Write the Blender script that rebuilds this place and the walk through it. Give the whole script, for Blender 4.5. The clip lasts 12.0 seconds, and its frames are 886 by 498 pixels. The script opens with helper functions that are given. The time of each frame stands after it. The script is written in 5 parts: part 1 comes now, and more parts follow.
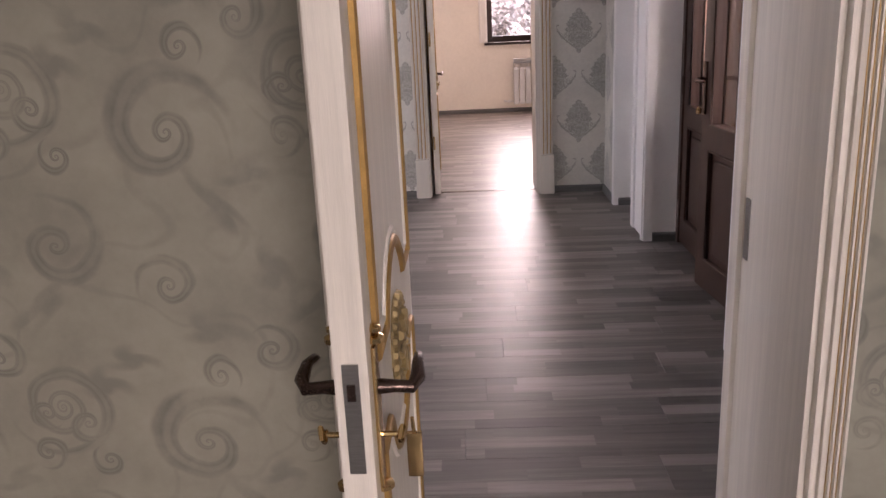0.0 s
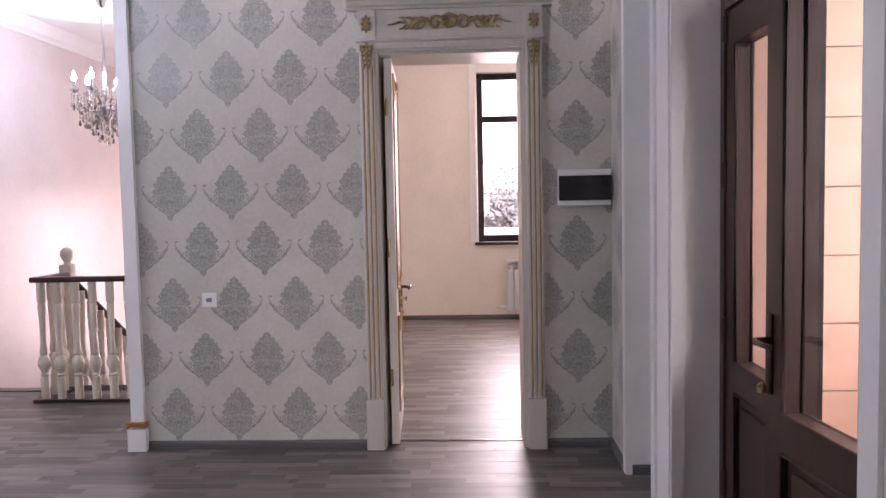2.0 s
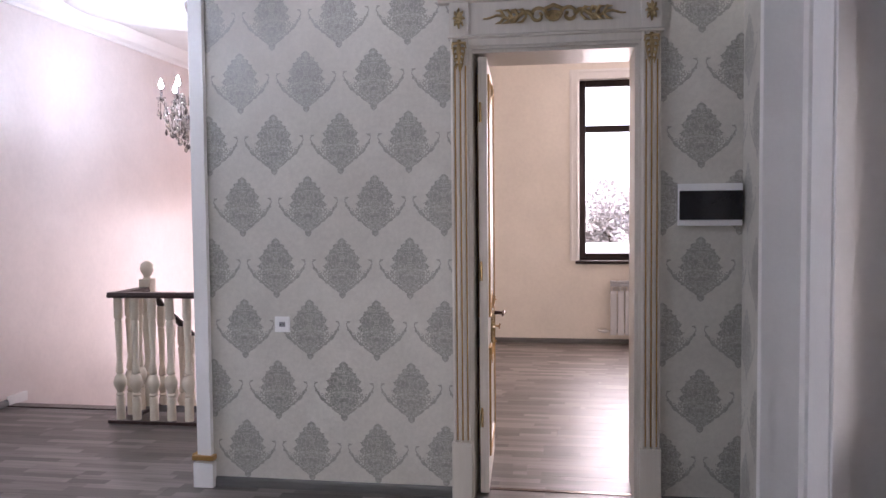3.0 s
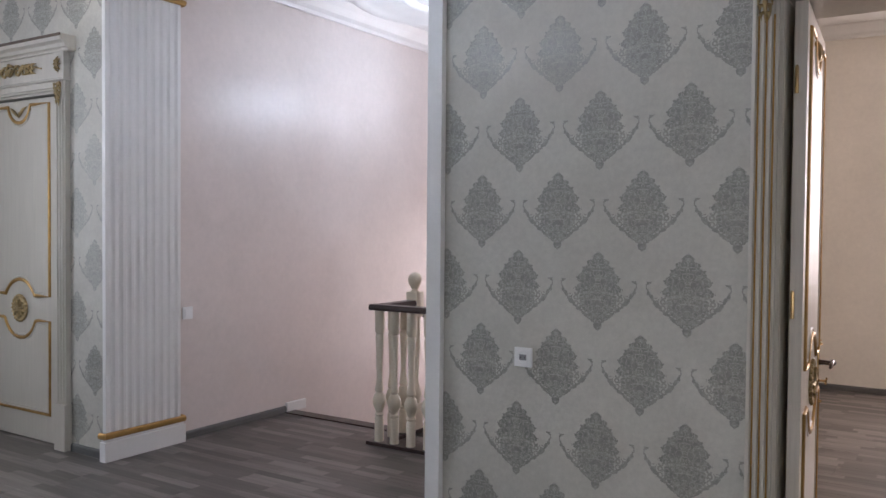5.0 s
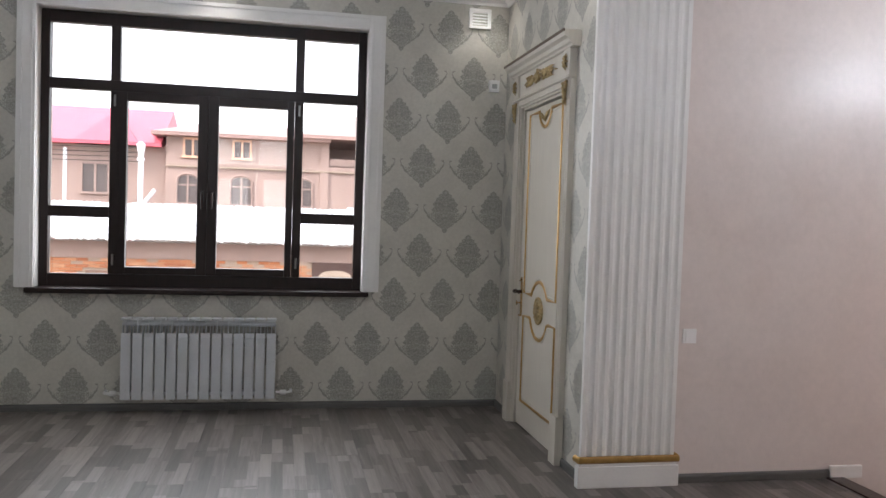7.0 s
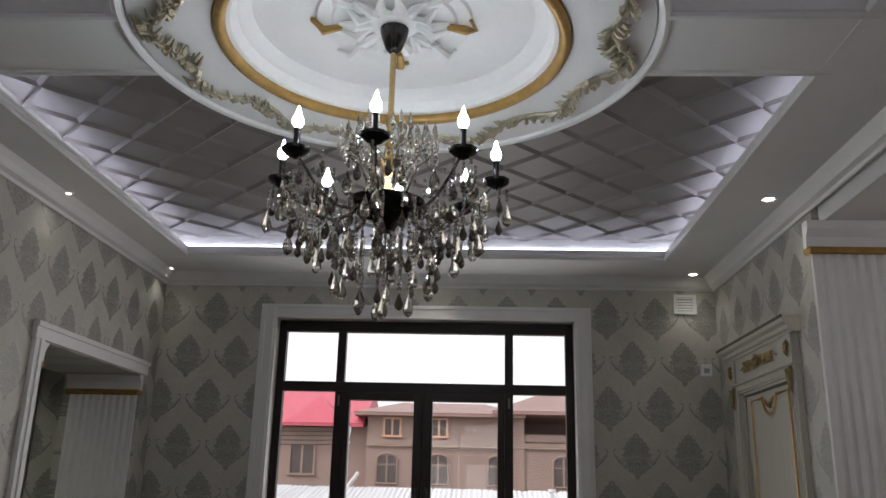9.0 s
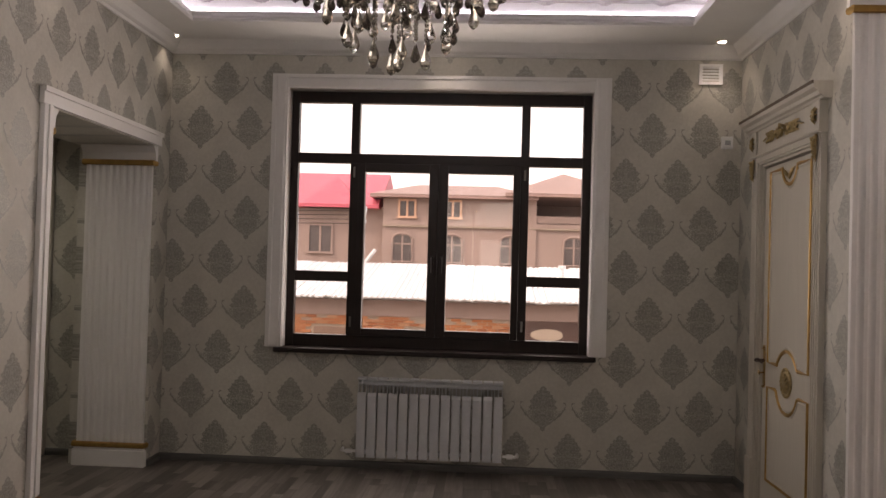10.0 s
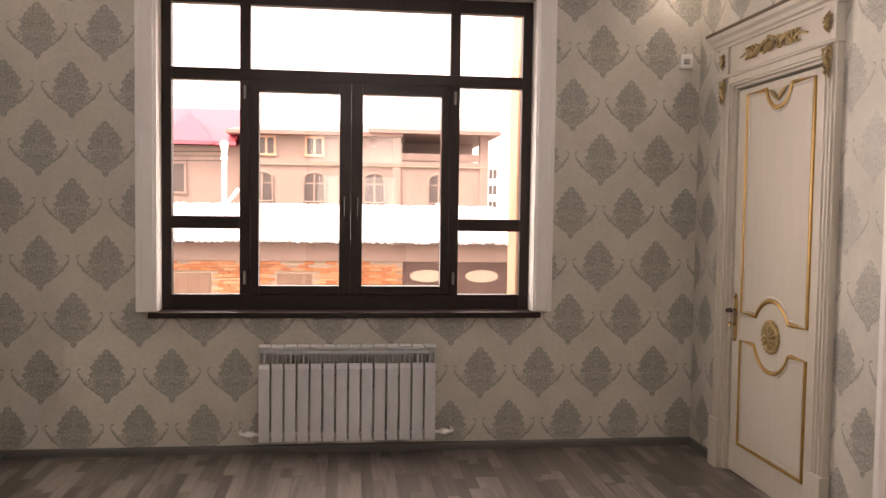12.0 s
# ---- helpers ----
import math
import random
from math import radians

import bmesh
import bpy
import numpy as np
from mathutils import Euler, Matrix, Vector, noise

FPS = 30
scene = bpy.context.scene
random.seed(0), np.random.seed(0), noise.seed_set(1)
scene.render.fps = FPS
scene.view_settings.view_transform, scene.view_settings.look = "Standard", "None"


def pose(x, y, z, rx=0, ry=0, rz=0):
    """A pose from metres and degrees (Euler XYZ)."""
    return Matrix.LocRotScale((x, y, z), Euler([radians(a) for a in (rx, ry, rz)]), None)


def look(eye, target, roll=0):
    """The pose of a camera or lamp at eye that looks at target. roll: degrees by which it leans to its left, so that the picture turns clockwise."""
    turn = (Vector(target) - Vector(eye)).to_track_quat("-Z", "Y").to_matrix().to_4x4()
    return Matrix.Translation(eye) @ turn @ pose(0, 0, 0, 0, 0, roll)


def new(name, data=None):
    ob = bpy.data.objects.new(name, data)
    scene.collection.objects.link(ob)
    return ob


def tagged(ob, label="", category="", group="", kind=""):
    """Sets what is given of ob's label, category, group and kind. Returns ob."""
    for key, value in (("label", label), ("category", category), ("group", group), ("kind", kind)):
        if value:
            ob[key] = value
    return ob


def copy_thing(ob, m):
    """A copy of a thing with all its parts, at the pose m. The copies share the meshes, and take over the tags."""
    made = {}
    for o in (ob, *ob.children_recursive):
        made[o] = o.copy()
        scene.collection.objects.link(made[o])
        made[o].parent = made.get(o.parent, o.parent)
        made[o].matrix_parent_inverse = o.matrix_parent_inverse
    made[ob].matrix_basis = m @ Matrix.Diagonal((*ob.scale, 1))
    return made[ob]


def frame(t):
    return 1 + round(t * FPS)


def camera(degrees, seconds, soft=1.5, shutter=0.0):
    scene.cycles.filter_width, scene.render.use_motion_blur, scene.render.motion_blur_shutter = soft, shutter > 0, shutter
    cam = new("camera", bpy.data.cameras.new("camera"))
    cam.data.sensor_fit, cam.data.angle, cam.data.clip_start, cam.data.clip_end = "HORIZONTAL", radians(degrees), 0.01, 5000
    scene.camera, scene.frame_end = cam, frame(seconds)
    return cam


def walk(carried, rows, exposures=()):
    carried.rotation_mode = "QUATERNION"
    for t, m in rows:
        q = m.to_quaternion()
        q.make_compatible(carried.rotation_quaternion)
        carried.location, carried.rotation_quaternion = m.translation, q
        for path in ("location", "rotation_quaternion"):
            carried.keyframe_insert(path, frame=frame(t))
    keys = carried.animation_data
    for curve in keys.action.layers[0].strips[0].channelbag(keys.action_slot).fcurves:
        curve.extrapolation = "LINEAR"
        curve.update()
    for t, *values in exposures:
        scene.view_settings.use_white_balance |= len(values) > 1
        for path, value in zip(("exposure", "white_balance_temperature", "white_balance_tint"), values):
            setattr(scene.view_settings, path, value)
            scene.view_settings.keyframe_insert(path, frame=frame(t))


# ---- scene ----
cam = camera(57.1, 12.0)
PATH = [
    (0, (0.24, 0.308, 1.369), (0.161, 2.223, 0.8), -2.7),
    (0.5, (0.312, 0.618, 1.37), (0.322, 2.538, 0.81), -2.3),
    (1, (0.436, 0.936, 1.403), (0.491, 2.902, 1.037), -1.6),
    (1.5, (0.463, 1.318, 1.432), (0.493, 3.31, 1.257), -1.4),
    (2, (0.459, 1.716, 1.44), (0.378, 3.71, 1.311), -1.1),
    (2.5, (0.449, 2.048, 1.465), (0.231, 4.033, 1.357), -0.9),
    (2.7, (0.423, 2.145, 1.462), (0.164, 4.126, 1.361), -0.7),
    (4.3, (0.443, 2.755, 1.455), (-0.278, 4.62, 1.397), -0.2),
    (4.5, (0.471, 2.886, 1.442), (-0.358, 4.705, 1.386), 0.0),
    (5, (0.464, 3.243, 1.416), (-0.608, 4.931, 1.362), 0.5),
    (5.5, (0.525, 3.629, 1.429), (-0.784, 5.14, 1.371), 0.8),
    (6, (0.486, 4.005, 1.43), (-1.1, 5.221, 1.366), 1.2),
    (6.5, (0.403, 4.353, 1.45), (-1.423, 5.167, 1.374), 1.6),
    (7, (0.374, 4.6, 1.452), (-1.586, 4.989, 1.376), 1.9),
    (7.5, (0.369, 4.584, 1.488), (-1.622, 4.758, 1.402), 2.3),
    (7.7, (0.396, 4.549, 1.525), (-1.599, 4.67, 1.451), 2.1),
    (9.3, (0.425, 4.469, 1.581), (-1.474, 4.369, 2.2), 1.4),
    (9.5, (0.385, 4.473, 1.572), (-1.555, 4.363, 2.043), 1.5),
    (10, (0.322, 4.452, 1.502), (-1.674, 4.338, 1.548), 1.6),
    (10.5, (0.253, 4.362, 1.464), (-1.743, 4.261, 1.385), 1.5),
    (11, (0.103, 4.269, 1.462), (-1.895, 4.241, 1.385), 1.3),
    (11.5, (-0.31, 4.174, 1.478), (-2.306, 4.261, 1.388), 1.2),
    (12, (-0.7, 4.035, 1.517), (-2.684, 4.269, 1.418), 0.8),
]
EXPOSURES = [
    (0.0, 2.9, 6500, 27), (0.5, 3.05, 6400, 28), (1.0, 3.15, 6250, 28), (1.5, 2.87, 6150, 28), (2.0, 2.72, 6100, 27), (2.7, 2.68, 6000, 24), (4.5, 2.38, 5850, 12), (5.0, 2.2, 5950, 13), (6.0, 2.18, 6150, 11), (6.5, 1.98, 6350, 11), (7.0, 2.28, 6400, 11), (7.7, 2.3, 6450, 10),
    (9.3, 0.7, 6800, 10), (9.7, 0.85, 7300, 14), (10.0, 1.35, 8000, 22), (10.3, 2.3, 8500, 26), (11.0, 2.38, 8500, 26), (12.0, 2.52, 8500, 26),
]
walk(cam, [(t, look(eye, target, roll)) for t, eye, target, roll in PATH], EXPOSURES)

# ---- daylight ----
SUN_EL, SUN_AZ = 38.0, 150.0   # azimuth clockwise from +y
world = bpy.data.worlds.new("sky")
scene.world = world
world.use_nodes = True
wt = world.node_tree
sky = wt.nodes.new("ShaderNodeTexSky")
sky.sky_type, sky.sun_disc = "NISHITA", False
sky.sun_elevation, sky.sun_rotation = radians(SUN_EL), radians(SUN_AZ)
sky.dust_density, sky.air_density, sky.ozone_density = 7.0, 0.8, 0.5
haze = wt.nodes.new("ShaderNodeMixRGB")   # thin white overcast over the clear sky
haze.inputs[0].default_value = 0.7
haze.inputs[2].default_value = (6.2, 6.2, 6.35, 1)
wt.links.new(sky.outputs[0], haze.inputs[1])
wt.links.new(haze.outputs[0], wt.nodes["Background"].inputs[0])
wt.nodes["Background"].inputs[1].default_value = 0.15


def lamp(name, kind, m, power, colour=(1, 1, 1), **kw):
    data = bpy.data.lights.new(name, kind)
    data.energy, data.color = power, colour
    if kind == "AREA":
        data.shape, data.size, data.size_y = "RECTANGLE", kw["size"][0], kw["size"][1]
    elif kind == "SUN":
        data.angle = kw["angle"]
    elif kind == "SPOT":
        data.spot_size, data.spot_blend, data.shadow_soft_size = kw["cone"], 0.7, 0.02
    else:
        data.shadow_soft_size = kw["soft"]
    ob = new(name, data)
    ob.matrix_world = m
    return ob


sa, se = radians(SUN_AZ), radians(SUN_EL)
lamp("sun", "SUN", look((0, 0, 30), (-math.sin(sa) * math.cos(se), -math.cos(sa) * math.cos(se), 30 - math.sin(se))), 0.5, (1, 0.92, 0.86), angle=radians(0.6))
# sky light in the hall window, far room window and balcony opening
lamp("window_daylight", "AREA", look((-5.8, 4.05, 1.87), (0, 4.05, 1.5)), 9, (0.95, 0.97, 1), size=(2.1, 1.8))
lamp("far_window_daylight", "AREA", look((1.28, 11.24, 1.9), (1.0, 5, 1.2)), 19, (1, 0.82, 0.73), size=(1.45, 1.8))
lamp("balcony_daylight", "AREA", look((3.28, 4.1, 1.95), (0, 4.1, 1.6)), 12, (1, 0.97, 0.96), size=(3.8, 1.9))
# added pinkish fill from an unseen stair opening, brightens the pink wall
lamp("stair_fill", "AREA", look((-2.3, 12.44, 0.5), (-2.6, 9, 0.4)), 10.5, (1, 0.78, 0.7), size=(1.1, 2.0))
# added fill from an unseen bedroom opening, lights the wall and door leaf
lamp("bedroom_fill", "AREA", look((1.3, -2.95, 1.6), (0.2, 1.7, 1.2)), 10, (1, 0.95, 0.86), size=(1.9, 1.5))


# ---- materials ----
def nodes(name):
    m = bpy.data.materials.new(name)
    m.use_nodes = True
    t = m.node_tree
    return m, t, t.nodes["Principled BSDF"]


def add(t, kind, props=None, **ins):
    n = t.nodes.new("ShaderNode" + kind)
    props = props or {}
    if "operation" in props:
        n.operation = props["operation"]
    if "feature" in props:
        n.feature = props["feature"]
    if "noise_dimensions" in props:
        n.noise_dimensions = props["noise_dimensions"]
    for k, v in ins.items():
        key = int(k[1:]) if k[0] == "i" and k[1:].isdigit() else k
        s = n.inputs[key]
        if isinstance(v, bpy.types.NodeSocket):
            t.links.new(v, s)
        else:
            s.default_value = v
    return n


def M(t, op, a, b=0.0, c=0.0):
    return add(t, "Math", {"operation": op}, i0=a, i1=b, i2=c).outputs[0]


def mixc(t, f, a, b):
    n = add(t, "MixRGB", None, i0=f, i1=a, i2=b)
    return n.outputs[0]


def ramp(t, f, stops, smooth=False):
    n = add(t, "ValToRGB", None, i0=f)
    e = n.color_ramp.elements
    n.color_ramp.interpolation = "EASE" if smooth else "LINEAR"
    while len(e) < len(stops):
        e.new(0.5)
    for el, (p, c) in zip(e, stops):
        el.position = p
        el.color = (c, c, c, 1) if not isinstance(c, tuple) else (*c[:3], 1)
    return n.outputs[0]


def position(t):
    return add(t, "NewGeometry").outputs["Position"]


def fractal(t, vec, scale, detail=4.0, rough=0.6):
    return add(t, "TexNoise", None, Vector=vec, Scale=scale, Detail=detail, Roughness=rough).outputs[0]


def bump(t, bsdf, h, strength, dist=0.003):
    b = add(t, "Bump", None, Strength=strength, Distance=dist, Height=h)
    t.links.new(b.outputs[0], bsdf.inputs["Normal"])


def plain(name, col, rough=0.5, metal=0.0, var=0.12, scale=9.0, relief=0.15, grain=(1, 1, 1), coat=0.0):
    """Paint, plastic, metal: colour that varies at two scales, gloss that varies, fine relief."""
    m, t, b = nodes(name)
    v = add(t, "Mapping", None, i0=add(t, "TexCoord").outputs["Object"], i3=grain).outputs[0]
    big, fine = fractal(t, v, scale), fractal(t, v, scale * 14, 3)
    f = M(t, "ADD", M(t, "MULTIPLY", big, 0.65), M(t, "MULTIPLY", fine, 0.35))
    lo = tuple(c * (1 - var) for c in col) + (1,)
    hi = tuple(min(1, c * (1 + var)) for c in col) + (1,)
    t.links.new(mixc(t, ramp(t, f, [(0.3, 0.0), (0.7, 1.0)]), lo, hi), b.inputs["Base Color"])
    t.links.new(M(t, "MULTIPLY_ADD", fine, 0.2, rough - 0.1), b.inputs["Roughness"])
    b.inputs["Metallic"].default_value = metal
    b.inputs["Coat Weight"].default_value = coat
    bump(t, b, fine, relief, 0.001)
    return m


def damask(name, axis, u0, z0, ground, ink, size=1.0):
    """Vinyl wallpaper: staggered silver-grey damask motifs 0.356 m apart on a mottled ground."""
    m, t, b = nodes(name)
    p = add(t, "SeparateXYZ", None, i0=position(t))
    u, z = (M(t, "MULTIPLY_ADD", p.outputs[q], 1 / size, o * (1 - 1 / size)) for q, o in ((axis, u0), (2, z0)))
    U, V = 0.356, 0.64
    row = M(t, "FLOOR", M(t, "DIVIDE", M(t, "SUBTRACT", z, z0), V / 2))
    odd = M(t, "MULTIPLY", M(t, "FLOORED_MODULO", row, 2.0), U / 2)
    lv = M(t, "FLOORED_MODULO", M(t, "SUBTRACT", z, z0), V / 2)
    lu = M(t, "SUBTRACT", M(t, "FLOORED_MODULO", M(t, "ADD", M(t, "SUBTRACT", u, u0), M(t, "ADD", odd, U / 2)), U), U / 2)
    au = M(t, "ABSOLUTE", lu)
    vv = M(t, "DIVIDE", lv, V / 2)
    cv = add(t, "CombineXYZ", None, i0=au, i1=lv, i2=0.37).outputs[0]
    # leafy outline: pointed foot, broad middle, three pairs of lobes up to the tip
    prof = ramp(t, vv, [(0.0, 0.0), (0.04, 0.014), (0.08, 0.022), (0.1, 0.014), (0.15, 0.036), (0.19, 0.046), (0.21, 0.04), (0.28, 0.066), (0.36, 0.08), (0.43, 0.082), (0.46, 0.07), (0.51, 0.1), (0.56, 0.094), (0.59, 0.074), (0.63, 0.092), (0.69, 0.088), (0.73, 0.064), (0.76, 0.068), (0.8, 0.06), (0.83, 0.04), (0.86, 0.046), (0.89, 0.036), (0.9, 0.02), (0.93, 0.026), (0.96, 0.015), (1.0, 0.0)])
    wob = M(t, "MULTIPLY", M(t, "SUBTRACT", fractal(t, cv, 62.0, 3), 0.5), M(t, "MINIMUM", M(t, "MULTIPLY", prof, 0.9), 0.045))
    body = M(t, "LESS_THAN", M(t, "ADD", au, wob), prof)
    # side arms: a crescent from the foot that sweeps out and up to a curled tip
    outer = ramp(t, vv, [(0.08, 0.0), (0.12, 0.028), (0.18, 0.054), (0.25, 0.084), (0.33, 0.114), (0.4, 0.136), (0.5, 0.153), (0.58, 0.16), (0.64, 0.158)])
    thick = ramp(t, vv, [(0.1, 0.024), (0.25, 0.02), (0.4, 0.016), (0.52, 0.01), (0.6, 0.008), (0.63, 0.015)])
    inward = M(t, "SUBTRACT", M(t, "MULTIPLY", outer, M(t, "LESS_THAN", vv, 0.645)), M(t, "ADD", au, M(t, "MULTIPLY", wob, 0.9)))
    arm = M(t, "MULTIPLY", M(t, "GREATER_THAN", inward, 0.0), M(t, "LESS_THAN", inward, thick))
    # curls that fill the bay between arm and body
    bay = M(t, "MULTIPLY", M(t, "GREATER_THAN", inward, 0.0), M(t, "LESS_THAN", M(t, "ADD", vv, M(t, "MULTIPLY", au, 0.6)), 0.53))
    cells = add(t, "TexVoronoi", {"feature": "F1"}, Vector=cv, Scale=34.0, Randomness=0.8).outputs["Distance"]
    rings = M(t, "GREATER_THAN", M(t, "SINE", M(t, "MULTIPLY", cells, 20.0)), 0.05)
    curl = M(t, "MULTIPLY", bay, rings)
    mask = M(t, "MAXIMUM", body, M(t, "MAXIMUM", M(t, "MULTIPLY", arm, 0.9), M(t, "MULTIPLY", curl, 0.8)))
    # paler curls, veins and bands inside the motif
    veins = M(t, "LESS_THAN", add(t, "TexVoronoi", {"feature": "DISTANCE_TO_EDGE"}, Vector=cv, Scale=40.0).outputs[0], 0.06)
    fine = add(t, "TexVoronoi", {"feature": "F1"}, Vector=cv, Scale=38.0, Randomness=0.9).outputs["Distance"]
    curls = M(t, "GREATER_THAN", M(t, "SINE", M(t, "MULTIPLY", fine, 17.0)), 0.62)
    band = M(t, "LESS_THAN", M(t, "ABSOLUTE", M(t, "SUBTRACT", M(t, "ADD", vv, M(t, "MULTIPLY", au, 0.5)), 0.5)), 0.018)
    speck = ramp(t, fractal(t, cv, 150.0, 2), [(0.42, 0.25), (0.58, 1.0)])
    light = M(t, "MULTIPLY", M(t, "MULTIPLY", M(t, "MAXIMUM", M(t, "MAXIMUM", M(t, "MULTIPLY", veins, 0.6), curls), band), speck), body)
    cloud, grain = fractal(t, position(t), 5.0, 5), fractal(t, position(t), 240.0, 2)
    speckle = fractal(t, position(t), 42.0, 4, 0.7)
    g1 = mixc(t, ramp(t, M(t, "ADD", M(t, "MULTIPLY", cloud, 0.5), M(t, "MULTIPLY", speckle, 0.5)), [(0.38, 0.0), (0.62, 1.0)]), tuple(c * 0.84 for c in ground) + (1,), tuple(ground) + (1,))
    ink2 = mixc(t, M(t, "MULTIPLY", light, 0.75), tuple(ink) + (1,), tuple(0.25 * a + 0.75 * c for a, c in zip(ink, ground)) + (1,))
    worn = M(t, "MULTIPLY", mask, ramp(t, fractal(t, position(t), 60.0, 3), [(0.27, 0.6), (0.6, 0.97)]))
    col = mixc(t, worn, g1, ink2)
    t.links.new(mixc(t, M(t, "MULTIPLY", grain, 0.12), col, (0.2, 0.2, 0.2, 1)), b.inputs["Base Color"])
    t.links.new(M(t, "MULTIPLY_ADD", mask, -0.2, 0.57), b.inputs["Roughness"])
    t.links.new(M(t, "MULTIPLY", M(t, "MULTIPLY", mask, M(t, "SUBTRACT", 1.0, M(t, "MULTIPLY", light, 0.5))), 0.16), b.inputs["Metallic"])
    bump(t, b, M(t, "ADD", M(t, "MULTIPLY", grain, 0.35), M(t, "ADD", mask, M(t, "MULTIPLY", light, 0.9))), 0.5, 0.002)
    return m


def scroll_paper(name, ground, ink):
    """Bedroom wallpaper: large soft volutes, small curls and leaf smudges on olive grey, repeating every 0.53 by 0.61 m."""
    m, t, b = nodes(name)
    pos = position(t)
    U, V = 0.53, 0.61
    wob = add(t, "SeparateXYZ", None, i0=add(t, "TexNoise", None, Vector=pos, Scale=7.0, Detail=2.0).outputs["Color"])
    p = add(t, "SeparateXYZ", None, i0=pos)
    along = M(t, "ADD", M(t, "ADD", p.outputs[0], p.outputs[1]), M(t, "MULTIPLY_ADD", wob.outputs[0], 0.03, -0.015))
    up = M(t, "ADD", p.outputs[2], M(t, "MULTIPLY_ADD", wob.outputs[1], 0.03, -0.015))

    def local(cx, cz):
        du = M(t, "SUBTRACT", M(t, "FLOORED_MODULO", M(t, "SUBTRACT", along, cx + 1.72 - U / 2), U), U / 2)
        dv = M(t, "SUBTRACT", M(t, "FLOORED_MODULO", M(t, "SUBTRACT", up, cz - V / 2), V), V / 2)
        return du, dv

    def volute(cx, cz, size, hand, phase, turn=4.6, weight=1.0):
        du, dv = local(cx, cz)
        rad = M(t, "DIVIDE", M(t, "SQRT", M(t, "ADD", M(t, "MULTIPLY", du, du), M(t, "MULTIPLY", dv, dv))), size)
        ang = M(t, "ARCTAN2", dv, du)
        wave = M(t, "SINE", M(t, "ADD", M(t, "MULTIPLY_ADD", ang, hand, phase), M(t, "MULTIPLY", M(t, "LOGARITHM", M(t, "ADD", rad, 0.02), 2.718), turn)))
        line = ramp(t, M(t, "MULTIPLY_ADD", wave, 0.5, 0.5), [(0.5, 0.0), (0.8, 0.75), (0.93, 1.0), (1.0, 0.55)], True)
        return M(t, "MULTIPLY", M(t, "MULTIPLY", line, ramp(t, rad, [(0.05, 1.0), (0.86, 1.0), (1.05, 0.0)], True)), weight)

    def sprig(cx, cz, wide, tall, lean):
        du, dv = local(cx, cz)
        wide, tall = wide * 1.35, tall * 1.35
        x = M(t, "DIVIDE", M(t, "ADD", du, M(t, "MULTIPLY", dv, lean)), wide)
        z = M(t, "DIVIDE", dv, tall)
        r = M(t, "SQRT", M(t, "ADD", M(t, "MULTIPLY", x, x), M(t, "MULTIPLY", z, z)))
        lobes = M(t, "MULTIPLY_ADD", M(t, "SINE", M(t, "MULTIPLY_ADD", M(t, "ARCTAN2", z, x), 3.0, M(t, "MULTIPLY", r, 4.0))), 0.3, 0.85)
        return M(t, "MULTIPLY", ramp(t, M(t, "DIVIDE", r, lobes), [(0.3, 1.0), (1.05, 0.0)], True), 0.7)

    shapes = [volute(-0.296, 1.178, 0.131, 1, 0.6), volute(-0.529, 0.985, 0.099, -1, 2.2), volute(-0.332, 0.899, 0.062, -1, 4.0), volute(-0.575, 0.656, 0.114, 1, 3.4, 8.0, 0.85), volute(-0.53, 1.229, 0.048, -1, 1.0), volute(-0.499, 1.144, 0.037, 1, 5.0), volute(-0.081, 1.252, 0.037, -1, 0.0), volute(-0.089, 1.169, 0.043, 1, 2.5), volute(-0.254, 1.323, 0.045, 1, 1.2), volute(-0.15, 0.76, 0.057, -1, 3.0)]
    shapes += [sprig(-0.477, 1.309, 0.045, 0.035, 0.3), sprig(-0.223, 1.046, 0.03, 0.075, 0.7), sprig(-0.156, 1.104, 0.05, 0.03, -0.3), sprig(-0.253, 0.806, 0.06, 0.035, 0.4), sprig(-0.574, 0.865, 0.035, 0.06, -0.9), sprig(-0.13, 0.93, 0.04, 0.055, 0.2), sprig(-0.42, 0.75, 0.045, 0.03, 0.5)]
    lines = shapes[0]
    for q in shapes[1:]:
        lines = M(t, "MAXIMUM", lines, q)
    n = add(t, "TexNoise", None, Vector=pos, Scale=4.2, Detail=1.0).outputs[0]
    vine = ramp(t, M(t, "ABSOLUTE", M(t, "SUBTRACT", n, 0.5)), [(0.004, 1.0), (0.02, 0.0)], True)
    lines = M(t, "MAXIMUM", lines, M(t, "MULTIPLY", vine, 0.3))
    brushed = ramp(t, fractal(t, pos, 13.0, 5), [(0.32, 0.3), (0.62, 1.0)])
    mask = M(t, "MULTIPLY", lines, brushed)
    cloud = ramp(t, fractal(t, pos, 4.5, 6, 0.65), [(0.32, 0.0), (0.68, 1.0)])
    g = mixc(t, cloud, tuple(c * 0.8 for c in ground) + (1,), tuple(c * 1.13 for c in ground) + (1,))
    t.links.new(mixc(t, M(t, "MULTIPLY", mask, 0.85), g, tuple(ink) + (1,)), b.inputs["Base Color"])
    b.inputs["Roughness"].default_value = 0.6
    bump(t, b, M(t, "ADD", mask, M(t, "MULTIPLY", fractal(t, pos, 220.0, 2), 0.4)), 0.3, 0.001)
    return m


